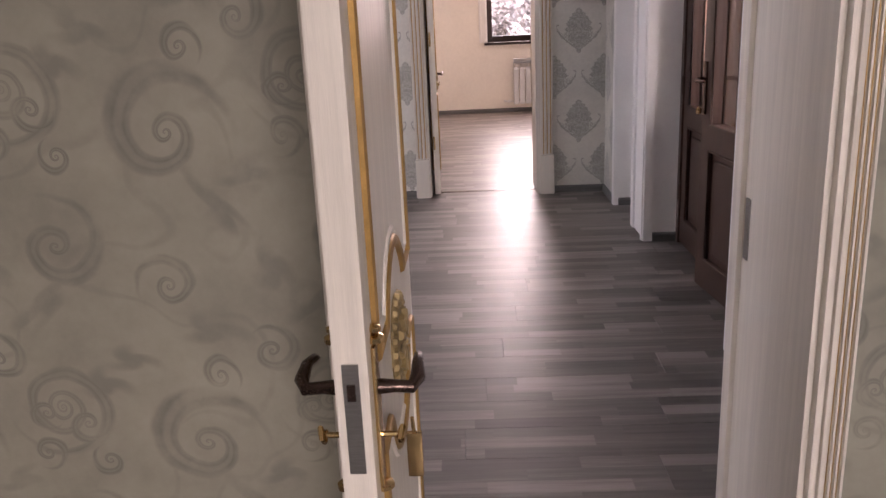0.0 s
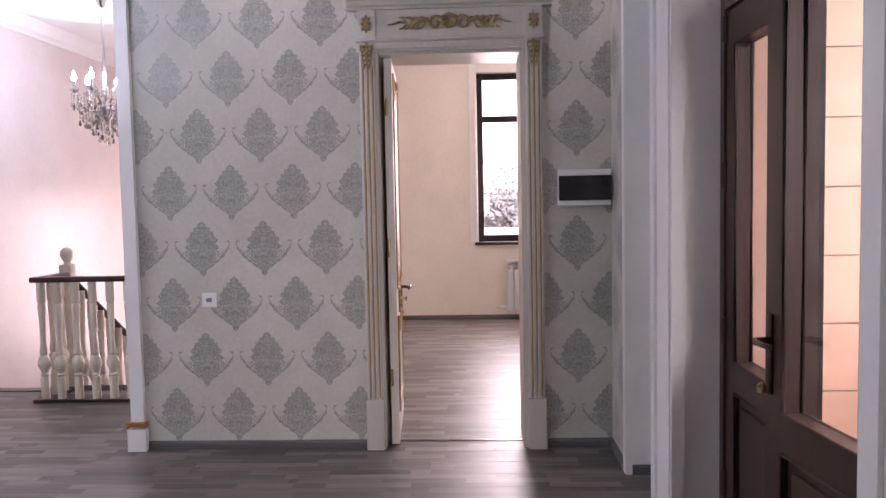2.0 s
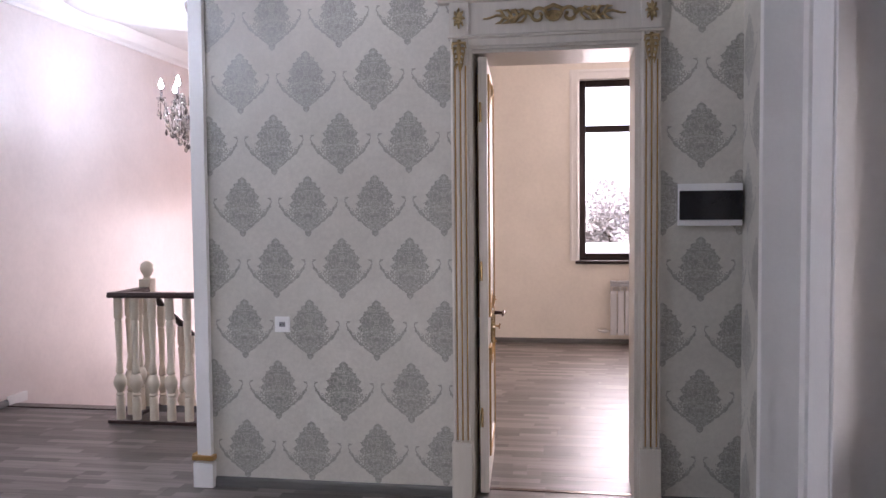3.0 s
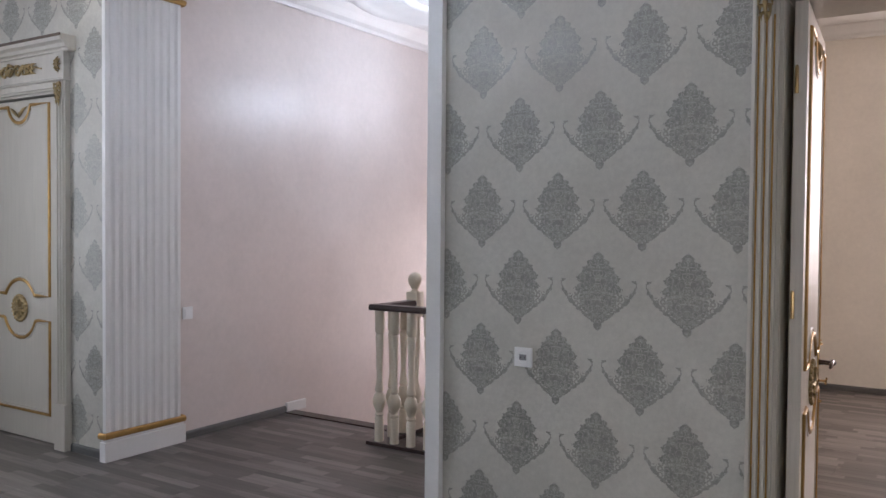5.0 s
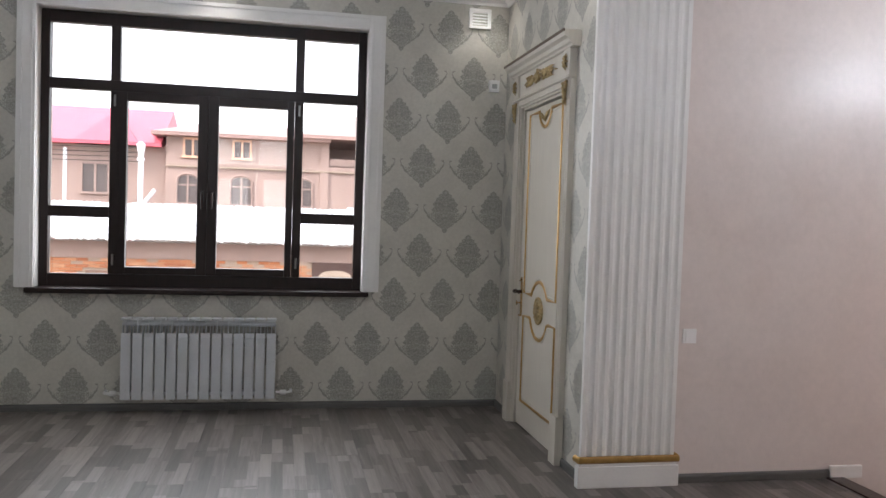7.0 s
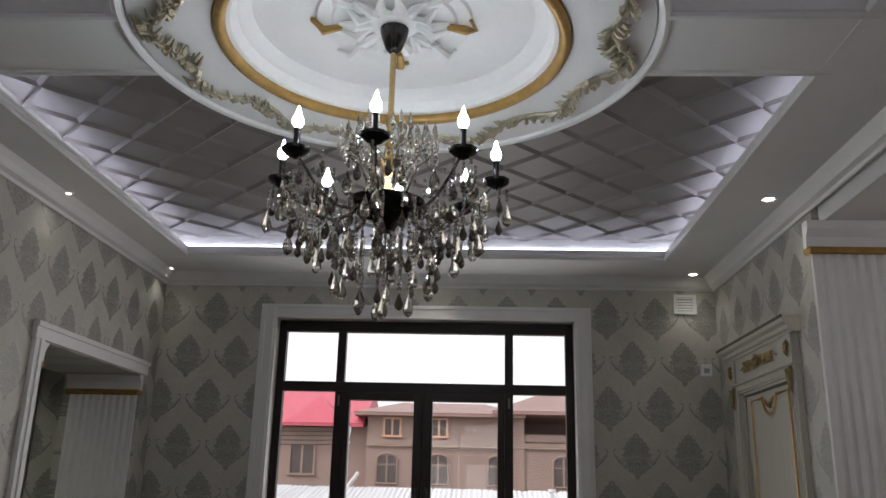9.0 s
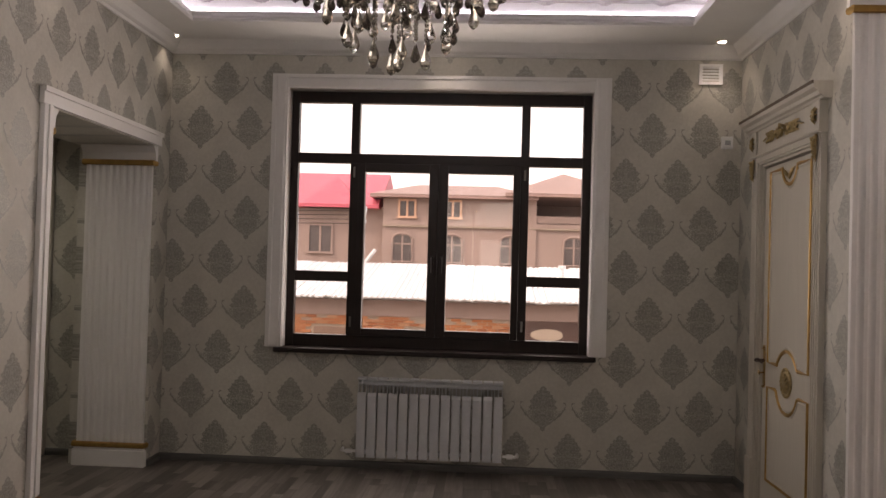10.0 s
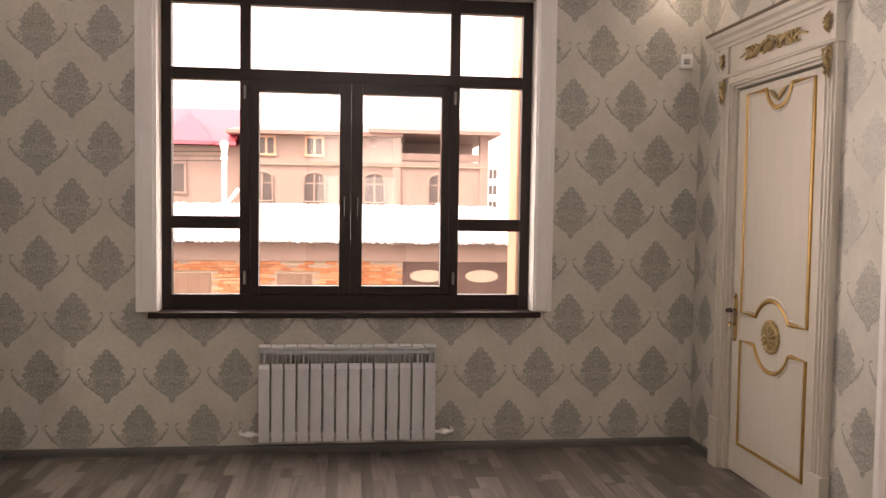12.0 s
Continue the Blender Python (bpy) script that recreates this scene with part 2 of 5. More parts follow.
def textured_paper(name, ground, rough=0.6):
    """Plain embossed vinyl paper with a fine weave and faint clouds."""
    m, t, b = nodes(name)
    pos = position(t)
    cloud, mid, fine = fractal(t, pos, 1.7, 4), fractal(t, pos, 26.0, 4), fractal(t, pos, 170.0, 3)
    f = M(t, "ADD", M(t, "MULTIPLY", cloud, 0.5), M(t, "ADD", M(t, "MULTIPLY", mid, 0.3), M(t, "MULTIPLY", fine, 0.2)))
    t.links.new(mixc(t, ramp(t, f, [(0.35, 0.0), (0.65, 1.0)]), tuple(c * 0.9 for c in ground) + (1,), tuple(min(1, c * 1.06) for c in ground) + (1,)), b.inputs["Base Color"])
    t.links.new(M(t, "MULTIPLY_ADD", mid, 0.15, rough - 0.08), b.inputs["Roughness"])
    bump(t, b, M(t, "ADD", fine, mid), 0.35, 0.0015)
    return m


def laminate(name):
    """Grey ash laminate: three printed strips a board, each of its own shade, with streaked grain."""
    m, t, b = nodes(name)
    tc = add(t, "TexCoord").outputs["Object"]
    rnd = add(t, "ObjectInfo").outputs["Random"]
    s = add(t, "SeparateXYZ", None, i0=tc)
    strip = M(t, "FLOOR", M(t, "DIVIDE", M(t, "ADD", s.outputs[1], 0.0965), 0.0644))
    seed = M(t, "ADD", M(t, "MULTIPLY", rnd, 91.0), M(t, "MULTIPLY", strip, 7.31))
    off = add(t, "TexWhiteNoise", {"noise_dimensions": "1D"}, W=seed).outputs[0]
    seg = M(t, "FLOOR", M(t, "DIVIDE", M(t, "ADD", s.outputs[0], M(t, "MULTIPLY", off, 0.5)), 0.43))
    shade = add(t, "TexWhiteNoise", {"noise_dimensions": "1D"}, W=M(t, "ADD", seed, M(t, "MULTIPLY", seg, 13.7))).outputs[0]
    v = add(t, "CombineXYZ", None, i0=M(t, "ADD", M(t, "MULTIPLY", s.outputs[0], 1.6), M(t, "MULTIPLY", shade, 40.0)), i1=M(t, "MULTIPLY", s.outputs[1], 30.0), i2=seed).outputs[0]
    streak = fractal(t, v, 1.5, 5, 0.65)
    fine = fractal(t, add(t, "VectorMath", {"operation": "MULTIPLY"}, i0=v, i1=(4, 5, 1)).outputs[0], 3.0, 3)
    f = M(t, "ADD", M(t, "MULTIPLY", shade, 0.5), M(t, "ADD", M(t, "MULTIPLY", streak, 0.75), M(t, "MULTIPLY", fine, 0.2)))
    t.links.new(ramp(t, f, [(0.35, (0.046, 0.039, 0.036)), (0.7, (0.108, 0.094, 0.086)), (1.1, (0.225, 0.198, 0.182))]), b.inputs["Base Color"])
    t.links.new(M(t, "MULTIPLY_ADD", fine, 0.14, 0.33), b.inputs["Roughness"])
    b.inputs["Specular IOR Level"].default_value = 0.6
    bump(t, b, M(t, "ADD", streak, fine), 0.12, 0.0008)
    return m


def glass_pane(name):
    m = bpy.data.materials.new(name)
    m.use_nodes = True
    t = m.node_tree
    t.nodes.clear()
    out = t.nodes.new("ShaderNodeOutputMaterial")
    gl = add(t, "BsdfGlossy", None, Roughness=0.01)
    tr = add(t, "BsdfTransparent", None, Color=(0.95, 0.95, 0.95, 1))
    facing = add(t, "LayerWeight", None, Blend=0.5).outputs["Facing"]
    mx = add(t, "MixShader", None, i0=M(t, "MULTIPLY_ADD", M(t, "POWER", facing, 5.0), 0.9, 0.035), i1=tr.outputs[0], i2=gl.outputs[0])
    t.links.new(mx.outputs[0], out.inputs[0])
    return m


def emitter(name, col, strength):
    m, t, b = nodes(name)
    b.inputs["Base Color"].default_value = (0.8, 0.8, 0.8, 1)
    b.inputs["Emission Color"].default_value = (*col, 1)
    b.inputs["Emission Strength"].default_value = strength
    return m


def brickwork(name):
    m, t, b = nodes(name)
    rnd = add(t, "ObjectInfo").outputs["Random"]
    isl = add(t, "NewGeometry").outputs["Random Per Island"]
    f = M(t, "ADD", M(t, "MULTIPLY", isl, 0.7), M(t, "MULTIPLY", fractal(t, position(t), 9.0), 0.3))
    t.links.new(ramp(t, f, [(0.1, (0.30, 0.11, 0.055)), (0.5, (0.42, 0.17, 0.08)), (0.9, (0.50, 0.30, 0.19))]), b.inputs["Base Color"])
    b.inputs["Roughness"].default_value = 0.9
    bump(t, b, fractal(t, position(t), 60.0), 0.5, 0.005)
    return m


GREY_GROUND, GREY_INK = (0.60, 0.58, 0.517), (0.262, 0.258, 0.232)
paper_y = damask("damask_paper_cross", 0, -1.285 + 0.178, 2.286, GREY_GROUND, GREY_INK)
paper_x = damask("damask_paper_long", 1, 5.63, 1.672, GREY_GROUND, GREY_INK, 1.06)
paper_bed = scroll_paper("scroll_paper", (0.262, 0.248, 0.198), (0.135, 0.128, 0.108))
paper_pink = textured_paper("pearl_pink_paper", (0.69, 0.615, 0.58), 0.36)
paper_cream = textured_paper("cream_paper", (0.80, 0.755, 0.68))
white = plain("white_plaster", (0.80, 0.79, 0.77), 0.55, var=0.05, scale=3)
gloss_white = plain("white_trim_paint", (0.78, 0.77, 0.75), 0.35, var=0.05, scale=4)
ivory = plain("ivory_lacquer", (0.54, 0.505, 0.44), 0.38, var=0.08, scale=5, grain=(9, 9, 0.6), relief=0.25)
baluster_paint = plain("cream_baluster_paint", (0.72, 0.66, 0.53), 0.36, var=0.08, scale=8, relief=0.15)
patina = plain("cream_patina_lacquer", (0.70, 0.65, 0.575), 0.42, var=0.14, scale=4, grain=(14, 14, 0.5), relief=0.3)
gold = plain("gold_paint", (0.40, 0.24, 0.075), 0.42, metal=0.6, var=0.25, scale=20)
antique = plain("antique_gold", (0.36, 0.27, 0.13), 0.45, metal=0.6, var=0.45, scale=30, relief=0.5)
silvergilt = plain("silver_gilt_plaster", (0.42, 0.37, 0.27), 0.4, metal=0.5, var=0.5, scale=26, relief=0.5)
umber = plain("umber_patina", (0.11, 0.075, 0.05), 0.5, var=0.3, scale=12)
bronze = plain("dark_bronze", (0.09, 0.06, 0.05), 0.25, metal=0.9, var=0.3, scale=30)
brass = plain("polished_brass", (0.62, 0.43, 0.20), 0.22, metal=1.0, var=0.15, scale=30)
steel = plain("brushed_steel", (0.30, 0.29, 0.28), 0.35, metal=1.0, var=0.15, scale=40, grain=(1, 1, 8))
darkwood = plain("mahogany_frame", (0.016, 0.008, 0.0065), 0.4, var=0.4, scale=6, grain=(8, 8, 0.8), relief=0.25)
darkwood.node_tree.nodes["Principled BSDF"].inputs["Specular IOR Level"].default_value = 0.3
doorwood = plain("dark_brown_door", (0.048, 0.024, 0.017), 0.36, var=0.35, scale=6, grain=(8, 8, 0.8), relief=0.25)
railwood = plain("dark_handrail_wood", (0.03, 0.014, 0.011), 0.3, var=0.35, scale=7, relief=0.2)
skirt_mat = plain("grey_skirting", (0.10, 0.10, 0.095), 0.4, var=0.25, scale=6, grain=(0.6, 0.6, 9), relief=0.2)
enamel = plain("radiator_enamel", (0.58, 0.60, 0.62), 0.3, var=0.04, scale=6)
plastic = plain("white_plastic", (0.80, 0.80, 0.79), 0.35, var=0.03, scale=12)
blackplastic = plain("smoked_plastic", (0.012, 0.012, 0.014), 0.12, var=0.3, scale=12, relief=0.02)
dark = plain("dark_gap", (0.02, 0.02, 0.02), 0.8)
peach = plain("peach_facade_tile", (0.62, 0.385, 0.275), 0.7, var=0.1, scale=4)
floor_mat = laminate("grey_laminate")
glass = glass_pane("window_glass")


# ---- mesh tools ----
def box(bm, x0, x1, y0, y1, z0, z1, bev=0.0):
    vs = [bm.verts.new((x, y, z)) for x in (x0, x1) for y in (y0, y1) for z in (z0, z1)]
    fs = [(0, 1, 3, 2), (4, 6, 7, 5), (0, 4, 5, 1), (2, 3, 7, 6), (0, 2, 6, 4), (1, 5, 7, 3)]
    faces = [bm.faces.new([vs[i] for i in f]) for f in fs]
    if bev > 0:
        es = list({e for f in faces for e in f.edges})
        bmesh.ops.bevel(bm, geom=es, offset=bev, segments=2, profile=0.7, affect="EDGES")
    return bm


def lathe(bm, prof, n=16, at=(0, 0, 0), closed=True):
    """Turn (radius, height) round the z axis at a place."""
    rings = []
    for r, h in prof:
        rings.append([bm.verts.new((at[0] + r * math.cos(2 * math.pi * i / n), at[1] + r * math.sin(2 * math.pi * i / n), at[2] + h)) for i in range(n)])
    for a, b in zip(rings, rings[1:]):
        for i in range(n):
            bm.faces.new((a[i], a[(i + 1) % n], b[(i + 1) % n], b[i]))
    if closed:
        bm.faces.new(rings[0][::-1])
        bm.faces.new(rings[-1])
    return bm


def tube(bm, pts, r, n=8, closed=False, flat=1.0, up=(0, 0, 1)):
    """A rod along points; r is one radius or one for each point."""
    pts = [Vector(p) for p in pts]
    rs = r if isinstance(r, (list, tuple)) else [r] * len(pts)
    rings, k = [], len(pts)
    for i, p in enumerate(pts):
        a = pts[(i - 1) % k] if closed or i > 0 else p
        b = pts[(i + 1) % k] if closed or i < k - 1 else p
        d = (b - a).normalized()
        u = Vector(up)
        if abs(d.dot(u)) > 0.95:
            u = Vector((1, 0, 0)) if abs(d.x) < 0.9 else Vector((0, 1, 0))
        s = d.cross(u).normalized()
        w = s.cross(d)
        rings.append([bm.verts.new(p + rs[i] * (math.cos(2 * math.pi * j / n) * s + flat * math.sin(2 * math.pi * j / n) * w)) for j in range(n)])
    pairs = list(zip(rings, rings[1:])) + ([(rings[-1], rings[0])] if closed else [])
    for a, b in pairs:
        for j in range(n):
            bm.faces.new((a[j], a[(j + 1) % n], b[(j + 1) % n], b[j]))
    if not closed:
        bm.faces.new(rings[0][::-1])
        bm.faces.new(rings[-1])
    return bm


def prism(bm, pts, axis, a0, a1):
    """Extrude an outline along an axis; the outline is given in the other two axes, in order."""
    def put(p, a):
        q = list(p)
        q.insert("xyz".index(axis), a)
        return q
    lo = [bm.verts.new(put(p, a0)) for p in pts]
    hi = [bm.verts.new(put(p, a1)) for p in pts]
    n = len(pts)
    for i in range(n):
        bm.faces.new((lo[i], lo[(i + 1) % n], hi[(i + 1) % n], hi[i]))
    bm.faces.new(lo[::-1])
    bm.faces.new(hi)
    return bm


def finish(bm, name, mat, smooth=False):
    bmesh.ops.recalc_face_normals(bm, faces=bm.faces)
    me = bpy.data.meshes.new(name)
    bm.to_mesh(me)
    bm.free()
    me.materials.append(mat)
    if smooth:
        me.set_sharp_from_angle(angle=radians(38))
        me.polygons.foreach_set("use_smooth", [True] * len(me.polygons))
    return me


def part(name, bm, mat, parent, label="", smooth=False):
    ob = new(name, finish(bm, name, mat, smooth))
    ob.parent = parent
    return tagged(ob, label)


def thing(name, m, label, category, group="", kind=""):
    ob = new(name)
    ob.matrix_basis = m
    return tagged(ob, label, category, group, kind)


def structure(name, bm, mat, label="", smooth=False):
    return tagged(new(name, finish(bm, name, mat, smooth)), label, kind="structure")


def boxes(*items):
    bm = bmesh.new()
    for it in items:
        box(bm, *it)
    return bm


def spiral(cx, cz, r0, r1, a0, turns, y=0.0, n=18, hand=1):
    """Points of a scroll in the xz plane from radius r0 in to r1."""
    out = []
    for i in range(n):
        k = i / (n - 1)
        a, r = a0 + hand * k * turns * 2 * math.pi, r0 + (r1 - r0) * k
        out.append((cx + r * math.cos(a), y, cz + r * math.sin(a)))
    return out


# ---- walls, floors, ceilings ----
def wall_x(name, x0, x1, y0, y1, z0, z1, mat, holes=(), label=""):
    """A wall that runs along y, with openings (y0, y1, z0, z1) through it."""
    bm = bmesh.new()
    ys = sorted({y0, y1, *[h[0] for h in holes], *[h[1] for h in holes]})
    for a, b in zip(ys, ys[1:]):
        cut = [h for h in holes if h[0] <= a and h[1] >= b]
        lo = z0
        for h in sorted(cut, key=lambda q: q[2]):
            if h[2] > lo:
                box(bm, x0, x1, a, b, lo, h[2])
            lo = h[3]
        if lo < z1:
            box(bm, x0, x1, a, b, lo, z1)
    return structure(name, bm, mat, label)


def wall_y(name, y0, y1, x0, x1, z0, z1, mat, holes=(), label=""):
    """A wall that runs along x, with openings (x0, x1, z0, z1) through it."""
    bm = bmesh.new()
    xs = sorted({x0, x1, *[h[0] for h in holes], *[h[1] for h in holes]})
    for a, b in zip(xs, xs[1:]):
        cut = [h for h in holes if h[0] <= a and h[1] >= b]
        lo = z0
        for h in sorted(cut, key=lambda q: q[2]):
            if h[2] > lo:
                box(bm, a, b, y0, y1, lo, h[2])
            lo = h[3]
        if lo < z1:
            box(bm, a, b, y0, y1, lo, z1)
    return structure(name, bm, mat, label)


TOP = 3.55
W_IN, N_IN, NL_IN, S_IN, E_IN = -5.735, 6.31, 6.27, 2.0, 1.42
wall_x("wall_west", -6.15, W_IN, -0.6, 6.85, 0, TOP, paper_x, [(2.908, 5.2, 0.877, 2.831), (0.18, 1.0, 0, 2.25)], "grey damask papered wall with a wide window")
wall_y("wall_north_west", NL_IN, 6.79, W_IN, -3.85, 0, TOP, paper_y, [(-5.24, -4.31, 0, 2.25)], "grey damask papered wall with a white door")
wall_y("wall_closet_back", 6.95, 7.05, -6.15, -4.2, 0, TOP, white)
wall_y("wall_north", N_IN, 6.69, -1.53, 3.2, 0, TOP, paper_y, [(-0.07, 0.735, 0, 2.25)], "grey damask papered wall with an open door")
wall_y("wall_south_hall", 1.75, 2.13, -0.95, 1.6, 0, TOP, paper_y, [(0.022, 0.865, 0, 2.25)], "papered wall between hall and bedroom")
wall_y("wall_south_bedroom", 1.72, 1.75, -2.4, 3.2, 0, TOP, paper_bed, [(0.022, 0.865, 0, 2.25)], "olive grey scroll papered bedroom wall")
wall_y("wall_south", 1.42, S_IN, -4.03, -0.95, 0, TOP, paper_y, (), "grey damask papered wall beside an archway")
wall_y("wall_south_corner", 1.42, S_IN, W_IN, -5.5, 0, TOP, paper_y)
wall_y("wall_archway_header", 1.42, S_IN, -5.5, -4.03, 2.33, TOP, paper_y)
wall_y("wall_corridor_south", -0.6, -0.4, W_IN, -3.0, 0, TOP, paper_y)
wall_x("wall_corridor_east", -3.2, -3.0, -0.4, 1.42, 0, TOP, paper_x)
wall_x("wall_east", E_IN, 1.75, 2.13, 6.31, 0, TOP, white, [(3.42, 4.93, 0, 2.66)], "white wall with a dark glazed double door")
wall_x("wall_pier_north", 1.22, E_IN, 5.85, 6.31, 0, TOP, paper_x, (), "papered pier")
wall_x("wall_pier_middle", 1.235, E_IN, 4.935, 5.3, 0, TOP, white, (), "white pier beside the double door")
wall_x("wall_pier_south", 1.235, E_IN, 2.13, 3.35, 0, TOP, white, (), "white pier")
wall_x("wall_stair_west", -4.2, -3.83, 6.79, 12.5, -3.4, TOP, paper_pink, (), "pearl pink papered stair wall")
# the opening is unseen, cut for the stair fill lamp
wall_y("wall_stair_north", 12.5, 12.8, -4.2, -1.2, -3.4, TOP, paper_pink, [(-2.9, -1.75, -0.6, 1.6)])
wall_x("wall_stair_east", -1.5, -1.2, 6.69, 12.5, -3.4, TOP, paper_pink)
wall_y("wall_stair_south", 7.3, 7.6, -4.2, -1.2, -3.4, -0.3, paper_pink)
wall_y("wall_far_room_north", 11.19, 11.55, -1.2, 3.2, 0, TOP, paper_cream, [(0.49, 2.1, 0.9, 2.85)], "cream papered wall with a tall window")
wall_x("wall_far_room_west", -1.2, -1.19, 6.69, 11.19, 0, TOP, paper_cream)
wall_x("wall_far_room_east", 3.0, 3.2, 6.69, 11.19, 0, TOP, paper_cream)
wall_y("wall_far_room_south", 6.69, 6.70, -1.19, 3.0, 0, TOP, paper_cream, [(-0.07, 0.735, 0, 2.25)])
wall_x("wall_bedroom_west", -2.4, -2.2, -3.0, 1.72, 0, TOP, paper_bed)
wall_x("wall_bedroom_east", 3.0, 3.2, -3.0, 1.72, 0, TOP, paper_bed)
# the opening is unseen, placed only for the bedroom fill lamp
wall_y("wall_bedroom_south", -3.2, -3.0, -2.4, 3.2, 0, TOP, paper_bed, [(0.3, 2.3, 0.8, 2.4)])
structure("wall_header_stairs", boxes((-3.83, -1.53, 6.30, 6.78, 3.0, TOP)), white, "white beam over the stair opening")

structure("floor_slab", boxes((-6.15, 3.2, -3.2, 6.75, -0.3, -0.012), (-1.5, 3.2, 6.75, 11.6, -0.3, -0.012), (-4.2, -1.5, 6.75, 7.80, -0.3, -0.012), (-2.80, -1.5, 7.80, 8.02, -0.3, -0.012)), dark)
structure("floor_lower", boxes((-4.2, -1.2, 7.3, 12.8, -3.6, -3.4)), floor_mat)

# ceilings: slab, lowered rims with cornices, tray with diamond quilting
structure("ceiling_slab", boxes((-6.2, 3.3, -3.3, 12.9, TOP, TOP + 0.2)), white)
structure("ceiling_far_room", boxes((-1.19, 3.0, 6.70, 11.19, 3.2, 3.24)), white)
structure("ceiling_bedroom", boxes((-2.2, 3.0, -3.0, 1.72, 3.2, 3.24)), white)
structure("ceiling_stairs", boxes((-3.83, -1.5, 6.78, 12.5, 3.2, 3.24)), white)
bm = bmesh.new()
lathe(bm, [(0.98, 0.0), (0.98, -0.03), (0.95, -0.05), (0.9, -0.055), (0.86, -0.04), (0.82, -0.025), (0.6, -0.022), (0.58, -0.04), (0.54, -0.045), (0.51, -0.03), (0.5, -0.012), (0.001, -0.012)], 64, (-2.70, 8.66, 3.2), False)
structure("ceiling_stairs_medallion", bm, white, "white stepped round ceiling medallion over the stairs", True)
structure("ceiling_corridor", boxes((W_IN, -3.2, -0.4, 1.42, 2.9, 2.94)), white)
CX, CY = -2.28, 4.14
TX0, TX1, TY0, TY1 = -5.22, 0.68, 2.32, 5.81
RIM, DEEP = 3.17, 3.36
CORN = [(0.0, 0.0), (0.012, 0.0), (0.02, 0.016), (0.045, 0.03), (0.07, 0.06), (0.085, 0.075), (0.1, 0.09), (0.0, 0.09)]


def cornice(name, run, mat=None, size=1.0):
    """Crown mould along a run: (axis, a0, a1, wall place, inward sign, foot height)."""
    bm = bmesh.new()
    for axis, a0, a1, w, s, z in run:
        pts = [(w + s * p * size, z + q * size) for p, q in CORN]
        prism(bm, pts, axis, a0, a1)
    return structure(name, bm, mat or gloss_white, "white moulded plaster cornice")


bm = boxes((W_IN, TX0, S_IN, N_IN, RIM, RIM + 0.06), (TX1, E_IN, S_IN, N_IN, RIM, RIM + 0.06), (TX0, TX1, S_IN, TY0, RIM, RIM + 0.06), (TX0, TX1, TY1, N_IN, RIM, RIM + 0.06))
for x0, x1, y0, y1 in ((TX0 - 0.13, TX0 - 0.11, TY0 - 0.13, TY1 + 0.13), (TX1 + 0.11, TX1 + 0.13, TY0 - 0.13, TY1 + 0.13), (TX0 - 0.11, TX1 + 0.11, TY0 - 0.13, TY0 - 0.11), (TX0 - 0.11, TX1 + 0.11, TY1 + 0.11, TY1 + 0.13)):
    box(bm, x0, x1, y0, y1, RIM + 0.06, TOP)
structure("ceiling_rim", bm, white, "white lowered ceiling rim with spotlights")
cornice("cornice_hall", [("y", S_IN, NL_IN, W_IN, 1, 3.08), ("x", W_IN, -1.5, NL_IN, -1, 3.08), ("x", -1.5, 1.22, N_IN, -1, 3.08), ("x", W_IN, E_IN, S_IN, 1, 3.08)])
cornice("cornice_stairs", [("y", 6.79, 12.5, -3.83, 1, 3.06)], size=1.5)
cornice("cornice_far_room", [("x", -1.19, 3.0, 11.19, -1, 3.09), ("y", 6.7, 11.19, -1.19, 1, 3.09)], size=1.2)
# tray lip
LIP = [(0.0, -0.02), (0.03, -0.02), (0.035, 0.0), (0.02, 0.02), (0.02, 0.05), (0.0, 0.06)]
bm = bmesh.new()
for axis, a0, a1, w, s in (("y", TY0, TY1, TX0, -1), ("y", TY0, TY1, TX1, 1), ("x", TX0, TX1, TY0, -1), ("x", TX0, TX1, TY1, 1)):
    prism(bm, [(w + s * (0.0 - p), RIM + 0.02 + q) for p, q in LIP], axis, a0, a1)
structure("ceiling_tray_lip", bm, gloss_white)
# diamond quilting: shallow sunk panels with raised ribs between them
bm = bmesh.new()
DX, DY = 0.40, 0.40
nx, ny = int((TX1 - TX0 + 0.24) / DX) + 2, int((TY1 - TY0 + 0.24) / DY) + 2
for i in range(-1, nx):
    for j in range(-1, 2 * ny):
        cx = TX0 - 0.12 + i * DX + (DX / 2 if j % 2 else 0)
        cy = TY0 - 0.12 + j * DY / 2
        if not (TX0 - 0.1 < cx < TX1 + 0.1 and TY0 - 0.1 < cy < TY1 + 0.1):
            continue
        g, h = 1.0, 0.015
        a = [(cx - DX / 2 * g, cy), (cx, cy - DY / 2 * g), (cx + DX / 2 * g, cy), (cx, cy + DY / 2 * g)]
        b = [(cx + (p - cx) * 0.84, cy + (q - cy) * 0.84) for p, q in a]
        lo = [bm.verts.new((p, q, DEEP - h)) for p, q in a]
        hi = [bm.verts.new((p, q, DEEP)) for p, q in b]
        for k in range(4):
            bm.faces.new((lo[k], lo[(k + 1) % 4], hi[(k + 1) % 4], hi[k]))
        bm.faces.new(hi)
box(bm, TX0 - 0.12, TX1 + 0.12, TY0 - 0.12, TY1 + 0.12, DEEP + 0.004, DEEP + 0.034)
# base grey is darkened to put the tray's dim light into the colour
quilt_mat = plain("dimmed_quilted_panel", (0.26, 0.24, 0.23), 0.45, var=0.1, scale=3)
structure("ceiling_tray", bm, quilt_mat, "pearl ceiling tray with diamond quilted panels, grey darkened for dim light")


# ---- doors and windows ----
def place(ob, m):
    ob.matrix_basis = m
    return ob


